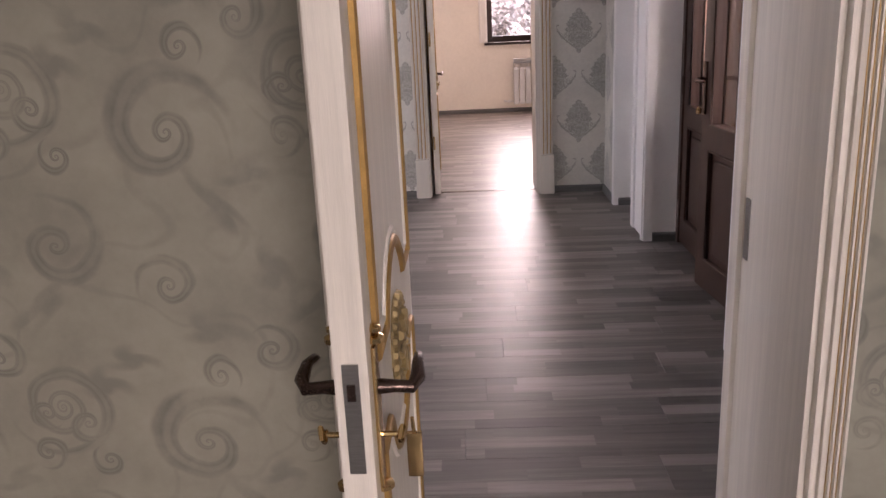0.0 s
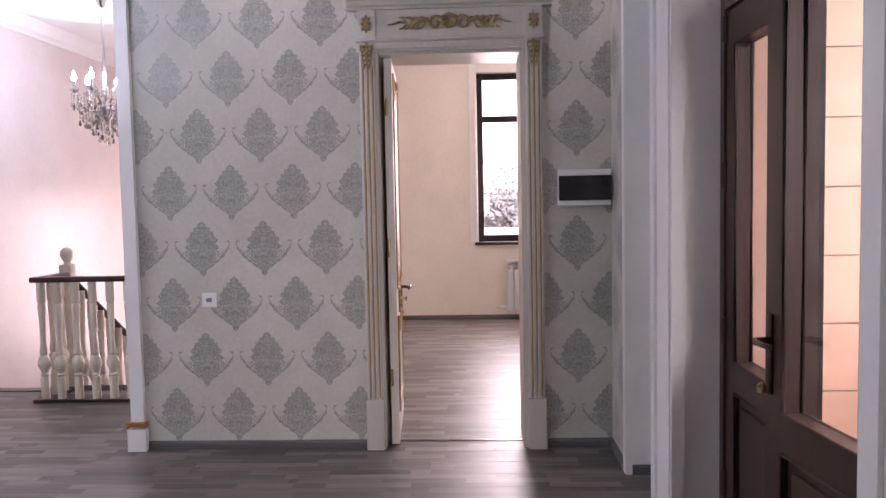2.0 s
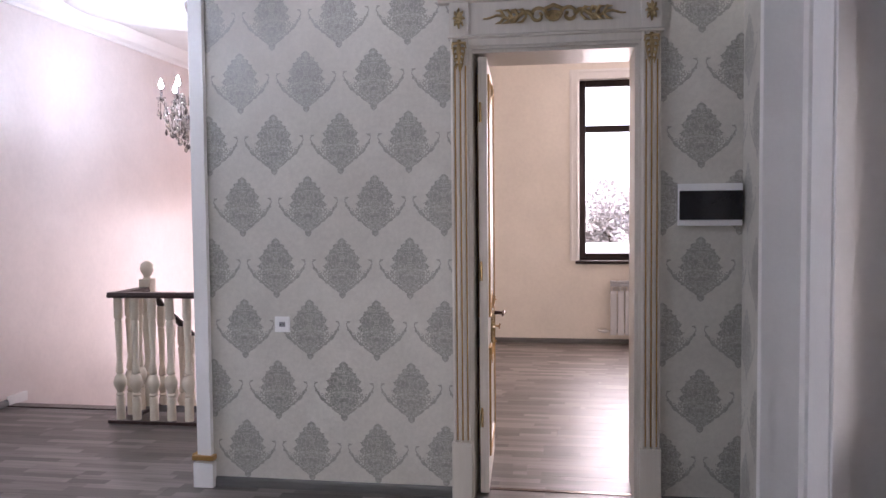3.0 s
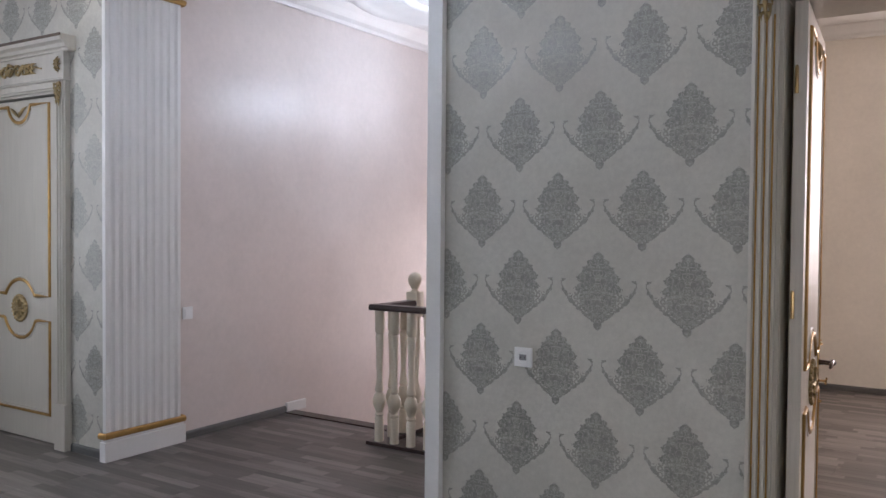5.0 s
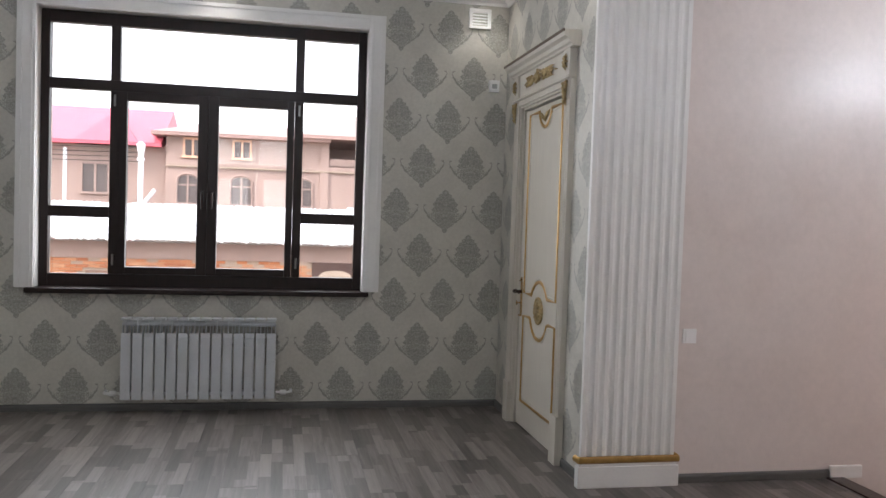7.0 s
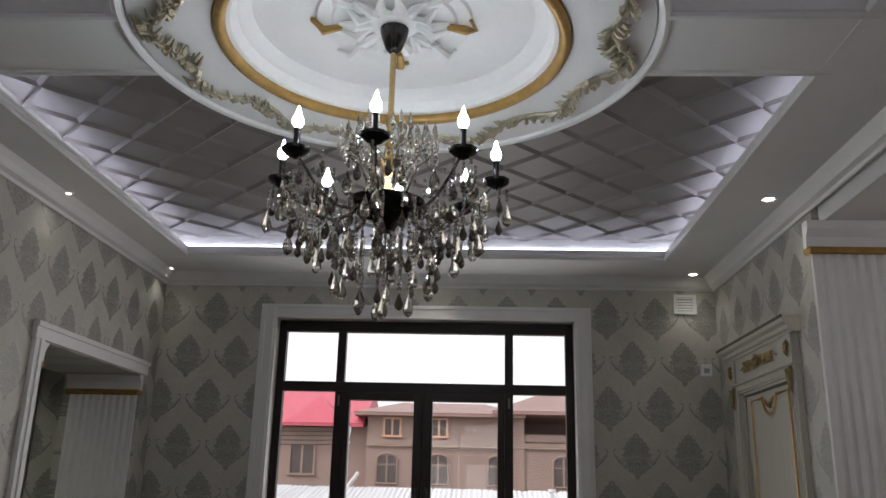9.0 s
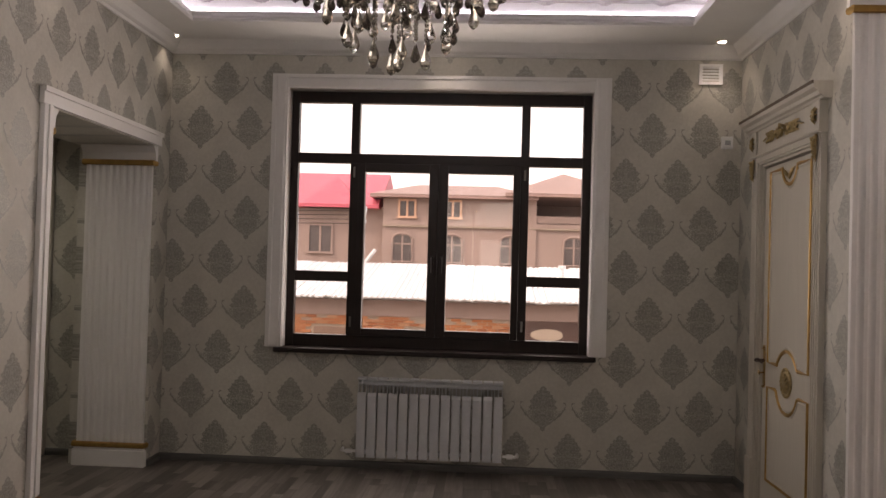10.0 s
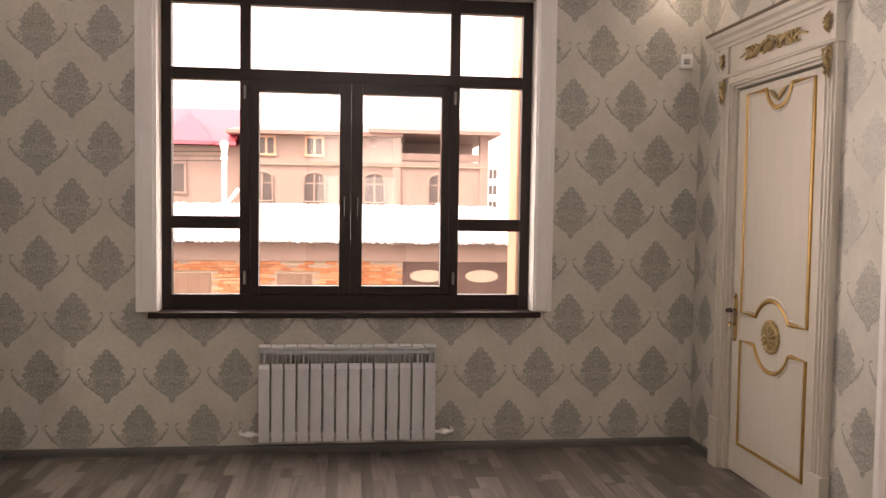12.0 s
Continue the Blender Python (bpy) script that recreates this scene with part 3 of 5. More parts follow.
def sub(name, bm, mat, parent, m=None, label="", smooth=False):
    ob = part(name, bm, mat, parent, label, smooth)
    if m is not None:
        ob.matrix_basis = m
    return ob


def arc(cx, cz, r, a0, a1, n=12, y=0.0):
    return [(cx + r * math.cos(radians(a0 + (a1 - a0) * i / (n - 1))), y, cz + r * math.sin(radians(a0 + (a1 - a0) * i / (n - 1)))) for i in range(n)]


def panel_paths(w, h, y, drop=0.0, head=0.075):
    """The two mouldings of a leaf: a tall one with scooped ends above, a short one below."""
    inset = 0.085 if w < 0.85 else 0.11
    c, x0, x1 = w / 2, inset, w - inset
    rc, R = 0.815 - drop, 0.19
    up = [(x0, y, 0.905 - drop), (c - 0.2, y, 0.905 - drop)] + arc(c, rc, R, 152, 28, 14, y) + [(c + 0.2, y, 0.905 - drop), (x1, y, 0.905 - drop), (x1, y, h - head)]
    up += [(c + 0.15, y, h - head)] + arc(c, h - head + 0.02, 0.13, -8, -172, 12, y) + [(c - 0.15, y, h - head), (x0, y, h - head)]
    low = [(x0, y, 0.185), (x1, y, 0.185), (x1, y, 0.745 - drop), (c + 0.2, y, 0.745 - drop)] + arc(c, rc - 0.005, R, -22, -158, 14, y) + [(c - 0.2, y, 0.745 - drop), (x0, y, 0.745 - drop)]
    return up, low


def leaf_white(parent, w, h, m, mat, lever_x, depth=0.044, sides=(-1, 1), drop=0.0, head=0.075, lock=0.85):
    """White classical leaf with gilded mouldings; x from the hinge, y across its thickness."""
    leaf = sub("leaf", box(bmesh.new(), 0.003, w - 0.003, -depth / 2, depth / 2, 0.008, h, 0.003), mat, parent, m)
    for s in sides:
        y = s * depth / 2
        for path, nm in zip(panel_paths(w, h, y, drop, head), ("upper_moulding", "lower_moulding")):
            bm = bmesh.new()
            tube(bm, path, 0.012, 8, True, 0.9, up=(0, 1, 0))
            part(nm, bm, gold, leaf, "gilded moulding", True)
            cx = sum(p[0] for p in path) / len(path)
            cz = sum(p[2] for p in path) / len(path)
            inner = [(p[0] + (0.02 if p[0] < w / 2 - 0.21 else -0.02 if p[0] > w / 2 + 0.21 else 0), p[1], p[2] + (0.02 if p[2] < cz else -0.02)) for p in path]
            bm = bmesh.new()
            tube(bm, inner, 0.007, 6, True, 0.8, up=(0, 1, 0))
            part(nm + "_bead", bm, mat, leaf, "", True)
        # round rosette with a gadrooned edge
        bm = bmesh.new()
        lathe(bm, [(0.088, 0), (0.088, 0.006), (0.08, 0.012), (0.07, 0.008), (0.055, 0.014), (0.04, 0.01), (0.024, 0.018), (0.006, 0.02)], 24)
        for i in range(20):
            a = 2 * math.pi * i / 20
            lathe(bm, [(0.001, -0.002), (0.012, 0.004), (0.009, 0.012), (0.001, 0.015)], 6, (0.083 * math.cos(a), 0.083 * math.sin(a), 0))
        for i in range(10):
            a = 2 * math.pi * i / 10
            tube(bm, [(0.02 * math.cos(a), 0.02 * math.sin(a), 0.017), (0.06 * math.cos(a + 0.15), 0.06 * math.sin(a + 0.15), 0.014)], [0.006, 0.009], 6)
        bmesh.ops.rotate(bm, verts=bm.verts, matrix=Matrix.Rotation(radians(90 if s < 0 else -90), 3, "X"))
        bmesh.ops.translate(bm, verts=bm.verts, vec=(w / 2, y, 0.815 - drop))
        part("rosette", bm, antique, leaf, "carved round rosette in antique gold", True)
        # leaf spray in the top scoop
        bm = bmesh.new()
        for k in (-1, 1):
            for q in range(3):
                tube(bm, [(w / 2, y + s * 0.004, h - head - 0.075), (w / 2 + k * (0.025 + 0.018 * q), y + s * 0.012, h - head - 0.05 + 0.012 * q), (w / 2 + k * (0.05 + 0.022 * q), y + s * 0.006, h - head - 0.025 + 0.008 * q)], [0.004, 0.011, 0.002], 6)
        part("leaf_spray", bm, antique, leaf, "", True)
        lever(leaf, lever_x, y, s, 1 if lever_x < w / 2 else -1, lock)
    return leaf


def lever(leaf, x, y, s, run, z):
    """Bronze lever on a long brass back plate, with its key."""
    bm = box(bmesh.new(), x - 0.019, x + 0.019, min(y, y + s * 0.007), max(y, y + s * 0.007), z - 0.16, z + 0.07, 0.003)
    lathe(bm, [(0.001, 0), (0.016, 0.004), (0.016, 0.012), (0.001, 0.02)], 8, (x, y + s * 0.004, z + 0.07))
    lathe(bm, [(0.001, 0), (0.012, 0.003), (0.012, 0.009), (0.001, 0.014)], 8, (x, y + s * 0.004, z + 0.088))
    lathe(bm, [(0.001, -0.02), (0.016, -0.012), (0.016, -0.004), (0.001, 0)], 8, (x, y + s * 0.004, z - 0.16))
    part("lock_plate", bm, brass, leaf, "polished brass lock plate", True)
    bm = bmesh.new()
    tube(bm, [(x, y, z), (x, y + s * 0.03, z), (x, y + s * 0.055, z - 0.002), (x + run * 0.02, y + s * 0.064, z + 0.004), (x + run * 0.055, y + s * 0.062, z + 0.014), (x + run * 0.1, y + s * 0.06, z + 0.004), (x + run * 0.12, y + s * 0.058, z - 0.004)], [0.013, 0.01, 0.0105, 0.012, 0.009, 0.008, 0.005], 10)
    part("lever_handle", bm, bronze, leaf, "dark bronze lever handle", True)
    bm = bmesh.new()
    tube(bm, [(x, y, z - 0.08), (x, y + s * 0.03, z - 0.08)], 0.005, 8)
    tube(bm, [(x - 0.013, y + s * 0.034, z - 0.08), (x, y + s * 0.038, z - 0.068), (x + 0.013, y + s * 0.034, z - 0.08), (x, y + s * 0.034, z - 0.092)], 0.005, 6, True)
    part("key", bm, brass, leaf, "brass key in the lock", True)


def surround(parent, w, h, mat, wide=0.1, crown=True, shafts=(0, 1)):
    """Fluted pilasters, frieze and crown round an opening from x=0 to w; the wall is y=0, the room at -y."""
    for k in shafts:
        x0 = -0.013 - wide if k == 0 else w + 0.013
        n = 3
        bm = bmesh.new()
        pts = [(x0, 0.0), (x0, -0.034)]
        step = (wide - 0.012) / n
        for i in range(n):
            a = x0 + 0.006 + i * step
            pts += [(a + 0.003, -0.038), (a + step * 0.3, -0.038), (a + step * 0.45, -0.028), (a + step * 0.75, -0.028), (a + step * 0.9, -0.038)]
        pts += [(x0 + wide, -0.034), (x0 + wide, 0.0)]
        prism(bm, pts, "z", 0.29, h + 0.05)
        shaft = part("pilaster_shaft", bm, mat, parent, "cream fluted door pilaster")
        for i in range(n):
            a = x0 + 0.006 + i * step
            f0, f1, fy = (a + step * 0.48, a + step * 0.72, -0.0295) if wide > 0.06 else (a + 0.0026, a + step * 0.36, -0.0400)
            part("gilded_flute", boxes((f0, f1, fy, fy + 0.0035, 0.3, h - 0.08)), gold, shaft, "gold painted flute")
        sub("plinth_block", box(bmesh.new(), x0 - 0.006, x0 + wide + 0.006, -0.05, 0, 0, 0.29, 0.004), mat, parent)
        bm = bmesh.new()
        c = x0 + wide / 2
        for q in range(5):
            for s in (-1, 1):
                zt = h + 0.03 - q * 0.026
                tube(bm, [(c, -0.045, zt), (c + s * (0.03 - 0.004 * q), -0.058, zt - 0.005), (c + s * (0.036 - 0.006 * q), -0.05, zt - 0.03)], [0.007, 0.009, 0.002], 6)
        tube(bm, [(c, -0.04, h + 0.04), (c, -0.062, h - 0.01), (c, -0.042, h - 0.11)], [0.01, 0.012, 0.002], 8)
        part("acanthus_capital", bm, antique, parent, "gilded acanthus leaf", True)
    # lining strip between pilasters and opening
    part("architrave", boxes((-0.013, 0.0, -0.022, 0, 0, h + 0.013), (w, w + 0.013, -0.022, 0, 0, h + 0.013), (0, w, -0.022, 0, h, h + 0.013)), mat, parent)
    if not crown:
        return
    X0, X1 = -0.013 - wide, w + 0.013 + wide
    part("frieze", boxes((X0 + wide, X1 - wide, -0.034, 0, h + 0.013, h + 0.225)), mat, parent, "cream frieze over the door")
    bm = bmesh.new()
    prism(bm, [(0.0, h + 0.05), (-0.052, h + 0.05), (-0.056, h + 0.058), (-0.05, h + 0.066), (0.0, h + 0.066)], "x", X0 - 0.012, X1 + 0.012)
    part("frieze_fillet", bm, mat, parent)
    for x in (X0, X1 - wide):
        part("corner_block", box(bmesh.new(), x - 0.004, x + wide + 0.004, -0.048, 0, h + 0.066, h + 0.225, 0.004), mat, parent)
        bm = bmesh.new()
        c, zc = x + wide / 2, h + 0.146
        for i in range(8):
            a = 2 * math.pi * i / 8
            tube(bm, [(c, -0.056, zc), (c + 0.02 * math.cos(a), -0.062, zc + 0.03 * math.sin(a)), (c + 0.03 * math.cos(a), -0.05, zc + 0.05 * math.sin(a))], [0.008, 0.009, 0.003], 6)
        part("corner_rosette", bm, antique, parent, "gilded corner flower", True)
    bm = bmesh.new()
    prof = [(0, 0), (-0.05, 0), (-0.055, 0.012), (-0.07, 0.02), (-0.078, 0.04), (-0.1, 0.055), (-0.108, 0.075), (-0.108, 0.09), (0, 0.09)]
    prism(bm, [(a, h + 0.225 + b) for a, b in prof], "x", X0 - 0.06, X1 + 0.06)
    part("crown", bm, mat, parent, "cream moulded crown with a dark gilded edge")
    part("crown_edge", boxes((X0 - 0.064, X1 + 0.064, -0.113, -0.104, h + 0.300, h + 0.317)), umber, parent, "dark brown patinated edge")
    # scrolled ornament
    bm = bmesh.new()
    c, zc = w / 2, h + 0.145
    for s in (-1, 1):
        tube(bm, spiral(c + s * 0.075, zc, 0.042, 0.012, radians(180 if s > 0 else 0), 1.2, -0.042, 18, -s), [0.009] * 17 + [0.004], 6)
        tube(bm, [(c + s * (0.1 + 0.022 * i), -0.042, zc + 0.026 * math.sin(i * 1.0) * (1 - i / 13)) for i in range(12)], [0.013 - 0.0008 * i for i in range(12)], 6)
        tube(bm, spiral(c + s * 0.19, zc + 0.004, 0.03, 0.006, radians(270), 1.1, -0.042, 14, s), 0.007, 6)
        for q in range(4):
            a = c + s * (0.13 + 0.035 * q)
            tube(bm, [(a, -0.042, zc), (a + s * 0.02, -0.05, zc + 0.03), (a + s * 0.045, -0.042, zc + 0.032)], [0.006, 0.009, 0.002], 6)
            tube(bm, [(a, -0.042, zc), (a + s * 0.02, -0.05, zc - 0.026), (a + s * 0.045, -0.042, zc - 0.03)], [0.006, 0.008, 0.002], 6)
    for q in range(7):
        a = radians(200 + 140 * q / 6)
        tube(bm, [(c, -0.042, zc + 0.02), (c + 0.045 * math.cos(a), -0.056, zc + 0.02 + 0.05 * math.sin(a))], [0.006, 0.011], 6)
    tube(bm, [(c - 0.04, -0.045, zc + 0.03), (c, -0.058, zc + 0.045), (c + 0.04, -0.045, zc + 0.03)], 0.01, 6)
    part("scroll_ornament", bm, antique, parent, "gilded carved scroll ornament", True)


def lining(parent, w, h, y0, y1, mat):
    part("jamb_lining", boxes((0.0, 0.016, y0, y1, 0, h - 0.016), (w - 0.016, w, y0, y1, 0, h - 0.016), (0, w, y0, y1, h - 0.016, h)), mat, parent)


# open door into the far room
d = thing("door_1", pose(-0.07, N_IN, 0), "cream door with gilded mouldings standing open, fluted surround", "door", kind="structure")
surround(d, 0.805, 2.25, ivory, 0.09)
part("jamb_lining", boxes((-0.012, 0.0015, 0.0, 0.385, 0, 2.234), (0.789, 0.805, 0.0, 0.385, 0, 2.234), (0.0015, 0.805, 0.0, 0.385, 2.234, 2.25)), ivory, d)
lf = leaf_white(d, 0.775, 2.225, pose(0.046, 0.045, 0, 0, 0, 93.4), patina, 0.70)
for z in (0.35, 1.1, 1.9):
    part("hinge", lathe(bmesh.new(), [(0.007, 0), (0.007, 0.09), (0.004, 0.1)], 8, (0.0, 0.012, z)), brass, lf, "brass hinge", True)
part("threshold_strip", boxes((0.016, 0.789, 0.12, 0.15, 0.0, 0.004)), bronze, d)
# shut door in the west part of the hall
d = thing("door_2", pose(-5.24, NL_IN, 0), "cream door with gilded mouldings, shut, fluted surround", "door", kind="structure")
surround(d, 0.93, 2.25, ivory, 0.1)
lining(d, 0.93, 2.25, 0.0, 0.5, ivory)
leaf_white(d, 0.89, 2.22, pose(0.02, 0.035, 0), ivory, 0.045, drop=-0.042, head=0.035, lock=0.95)
# bedroom door, open into the bedroom
d = thing("door_3", pose(0.022, 1.72, 0), "cream door with gilded mouldings standing open into the bedroom", "door", kind="structure")
surround(d, 0.843, 2.25, patina, 0.045)
part("jamb_lining", boxes((0.0, 0.010, 0.0, 0.41, 0, 2.234), (0.831, 0.843, 0.0, 0.41, 0, 2.234), (0, 0.843, 0.0, 0.41, 2.234, 2.25), (0.819, 0.831, 0.40, 0.45, 0, 2.234), (0.0, 0.008, 0.43, 0.45, 0, 2.234)), patina, d)
part("strike_plate", boxes((0.8275, 0.832, 0.36, 0.385, 0.79, 0.93)), steel, d, "brushed steel strike plate")
lf = leaf_white(d, 0.755, 2.22, pose(0.0385, 0.395, 0, 0, 0, -90.3), patina, 0.697, 0.05, drop=0.045, lock=0.828)
part("lock_face", boxes((0.7515, 0.7555, -0.012, 0.012, 0.715, 0.89)), steel, lf, "dark steel lock face plate")
part("latch", boxes((0.753, 0.76, -0.006, 0.006, 0.835, 0.86)), bronze, lf)
bm = bmesh.new()
tube(bm, [(0.697, 0.078, 0.775), (0.697, 0.08, 0.75)], 0.003, 6)
box(bm, 0.692, 0.702, 0.068, 0.092, 0.675, 0.75, 0.003)
part("key_fob", bm, brass, lf, "brass key fob hanging from the key", True)
hs = thing("door_4", pose(0.865, 2.13, 0, 0, 0, 180), "cream fluted surround on the hall side", "door surround", kind="structure")
surround(hs, 0.843, 2.25, patina, 0.1)
# corridor door behind the archway
d = thing("door_5", pose(W_IN, 0.18, 0, 0, 0, 90), "cream corridor door, shut, fluted surround", "door", kind="structure")
surround(d, 0.82, 2.25, ivory, 0.1)
lining(d, 0.82, 2.25, 0.0, 0.3, ivory)
leaf_white(d, 0.78, 2.22, pose(0.02, 0.05, 0), ivory, 0.06)


def bars(parent, name, rects, y0, y1, mat, bev=0.004):
    for r in rects:
        part(name, box(bmesh.new(), r[0], r[1], y0, y1, r[2], r[3], bev), mat, parent)


def pane(parent, x0, x1, z0, z1, y):
    ob = part("pane", boxes((x0, x1, y - 0.002, y + 0.002, z0, z1)), glass, parent, "clear glass pane")
    ob.visible_shadow = False
    return ob


# wide window of the hall: local x runs along world y
win = thing("window_1", pose(W_IN, 0.042, 0.015, 0, 0, 90) @ Matrix.Diagonal((0.99, 0.99, 0.99, 1)), "wide dark wood window with white casing and dark sill", "window", kind="structure")
F0, F1 = 0.10, 0.165
bars(win, "frame_bar", [(2.895, 2.957, 0.87, 2.845), (5.145, 5.21, 0.87, 2.845), (2.957, 5.145, 2.757, 2.845), (2.957, 5.145, 0.87, 0.965), (2.957, 5.145, 2.29, 2.365), (3.367, 3.432, 0.965, 2.29), (4.678, 4.742, 0.965, 2.29), (3.367, 3.432, 2.365, 2.757), (4.678, 4.742, 2.365, 2.757), (2.957, 3.367, 1.374, 1.452), (4.742, 5.145, 1.374, 1.452)], F0, F1, darkwood)
for x0, x1, hx in ((3.434, 4.054, 4.02), (4.0545, 4.676, 4.09)):
    g = 0.052
    bars(win, "sash_bar", [(x0, x0 + g, 0.967, 2.288), (x1 - g - 0.02, x1, 0.967, 2.288), (x0 + g, x1 - g - 0.02, 0.967, 1.02), (x0 + g, x1 - g - 0.02, 2.225, 2.288)] if x0 < 4 else [(x0, x0 + g + 0.02, 0.967, 2.288), (x1 - g, x1, 0.967, 2.288), (x0 + g + 0.02, x1 - g, 0.967, 1.02), (x0 + g + 0.02, x1 - g, 2.225, 2.288)], F0 - 0.018, F1 - 0.012, darkwood)
    pane(win, x0 + 0.04, x1 - 0.04, 1.01, 2.235, F0 + 0.02)
    bm = box(bmesh.new(), hx - 0.012, hx + 0.012, F0 - 0.026, F0 - 0.017, 1.52, 1.59, 0.003)
    tube(bm, [(hx, F0 - 0.025, 1.575), (hx, F0 - 0.05, 1.575), (hx, F0 - 0.052, 1.46)], 0.008, 8)
    part("window_handle", bm, darkwood, win, "dark window handle", True)
for x in (3.4, 4.71):
    for z in (1.03, 2.18):
        part("sash_hinge", lathe(bmesh.new(), [(0.008, 0), (0.008, 0.08)], 8, (x, F0 - 0.012, z)), steel, win, "", True)
for x0, x1 in ((2.95, 3.375), (4.735, 5.15)):
    pane(win, x0, x1, 0.96, 1.38, F0 + 0.03)
    pane(win, x0, x1, 1.445, 2.295, F0 + 0.03)
    pane(win, x0, x1, 2.36, 2.76, F0 + 0.03)
pane(win, 3.425, 4.685, 2.36, 2.76, F0 + 0.03)


def casing(parent, x0, x1, z0, z1, wide, head):
    for a, b, c, e in ((x0 - wide, x0, z0, z1 + head), (x1, x1 + wide, z0, z1 + head), (x0, x1, z1, z1 + head)):
        bm = box(bmesh.new(), a, b, -0.022, 0, c, e, 0.004)
        if b - a < 0.3:
            box(bm, a + wide * 0.12, a + wide * 0.3, -0.03, -0.02, c, e - wide * 0.12, 0.003)
            box(bm, a + wide * 0.7, a + wide * 0.85, -0.03, -0.02, c, e - wide * 0.15, 0.003)
        else:
            box(bm, a, b, -0.03, -0.02, c + head * 0.7, c + head * 0.88, 0.003)
        part("casing", bm, gloss_white, parent, "white window casing")


def reveal(parent, x0, x1, z0, z1, depth):
    part("reveal", boxes((x0 - 0.012, x0 + 0.003, -0.002, depth, z0, z1), (x1 - 0.003, x1 + 0.012, -0.002, depth, z0, z1), (x0 + 0.003, x1 - 0.003, -0.002, depth, z1 - 0.003, z1 + 0.012)), gloss_white, parent)


casing(win, 2.895, 5.21, 0.87, 2.845, 0.125, 0.105)
reveal(win, 2.895, 5.21, 0.87, 2.845, F0)
part("sill", box(bmesh.new(), 2.85, 5.255, -0.07, F0, 0.835, 0.872, 0.008), darkwood, win, "dark wooden window sill")

# tall window of the far room
win = thing("window_2", pose(0, 11.19, 0), "tall dark wood window with white casing", "window", kind="structure")
bars(win, "frame_bar", [(0.49, 0.56, 0.9, 2.85), (2.03, 2.1, 0.9, 2.85), (0.56, 2.03, 2.78, 2.85), (0.56, 2.03, 0.9, 0.975), (0.56, 2.03, 2.29, 2.36), (1.26, 1.33, 0.975, 2.29), (1.26, 1.33, 2.36, 2.78)], 0.1, 0.17, darkwood)
for a, b in ((0.55, 1.27), (1.32, 2.04)):
    pane(win, a, b, 0.97, 2.3, 0.135)
    pane(win, a, b, 2.35, 2.79, 0.135)
casing(win, 0.49, 2.1, 0.9, 2.85, 0.1, 0.1)
reveal(win, 0.49, 2.1, 0.9, 2.85, 0.1)
part("sill", box(bmesh.new(), 0.45, 2.14, -0.06, 0.1, 0.868, 0.902, 0.008), darkwood, win, "dark wooden window sill")

# dark glazed double door to the balcony: local x runs from north to south
dd = thing("door_6", pose(E_IN, 4.93, 0, 0, 0, -90), "dark brown glazed double door, one leaf ajar", "door", kind="structure")
bars(dd, "frame_bar", [(0.0, 0.05, 0, 2.66), (1.46, 1.51, 0, 2.66), (0.05, 1.46, 2.6, 2.66), (0.05, 1.46, 2.12, 2.2)], -0.01, 0.07, doorwood)
pane(dd, 0.04, 1.47, 2.19, 2.61, 0.03)
bars(dd, "transom_bar", [(0.735, 0.775, 2.2, 2.6)], 0.0, 0.06, doorwood)


def glazed_leaf(parent, w, m, side):
    st, mid = 0.105, 0.80
    leaf = sub("leaf", boxes((0, st, -0.03, 0.03, 0.012, 2.11), (w - st, w, -0.03, 0.03, 0.012, 2.11), (st, w - st, -0.03, 0.03, 0.012, 0.16), (st, w - st, -0.03, 0.03, mid - 0.12, mid), (st, w - st, -0.03, 0.03, 1.98, 2.11)), doorwood, parent, m)
    part("lower_panel", box(bmesh.new(), st - 0.005, w - st + 0.005, -0.012, 0.012, 0.155, mid - 0.115, 0.0), doorwood, leaf)
    part("raised_field", box(bmesh.new(), st + 0.04, w - st - 0.04, -0.024, 0.024, 0.2, mid - 0.16, 0.01), doorwood, leaf)
    for s in (-1, 1):
        bm = bmesh.new()
        tube(bm, [(st, s * 0.03, mid), (w - st, s * 0.03, mid), (w - st, s * 0.03, 1.98), (st, s * 0.03, 1.98)], 0.008, 6, True)
        tube(bm, [(st, s * 0.03, 0.16), (w - st, s * 0.03, 0.16), (w - st, s * 0.03, mid - 0.12), (st, s * 0.03, mid - 0.12)], 0.008, 6, True)
        part("glazing_bead", bm, doorwood, leaf, "", True)
    p = part("pane", boxes((st - 0.005, w - st + 0.005, -0.002, 0.002, mid - 0.005, 1.985)), glass, leaf, "clear glass pane")
    p.visible_shadow = False
    return leaf


part("outer_reveal", boxes((0.0, 0.012, 0.08, 0.245, 0, 2.6), (1.498, 1.51, 0.08, 0.33, 0, 2.6)), peach, dd, "peach painted door reveal")
l1 = glazed_leaf(dd, 0.695, pose(0.052, 0.03, 0), 1)
for z in (0.25, 0.85, 1.45, 2.0):
    part("hinge", lathe(bmesh.new(), [(0.011, 0), (0.011, 0.1)], 8, (-0.004, -0.036, z)), doorwood, l1, "", True)
l2 = glazed_leaf(dd, 0.69, pose(1.455, 0.0, 0, 0, 0, 180 + 6.0), 1)
hx = 0.655
bm = box(bmesh.new(), hx - 0.018, hx + 0.018, 0.03, 0.04, 0.84, 1.08, 0.004)
tube(bm, [(hx, 0.038, 1.0), (hx, 0.08, 1.0), (hx - 0.02, 0.088, 1.0), (hx - 0.11, 0.085, 0.998)], [0.011, 0.009, 0.011, 0.007], 8)
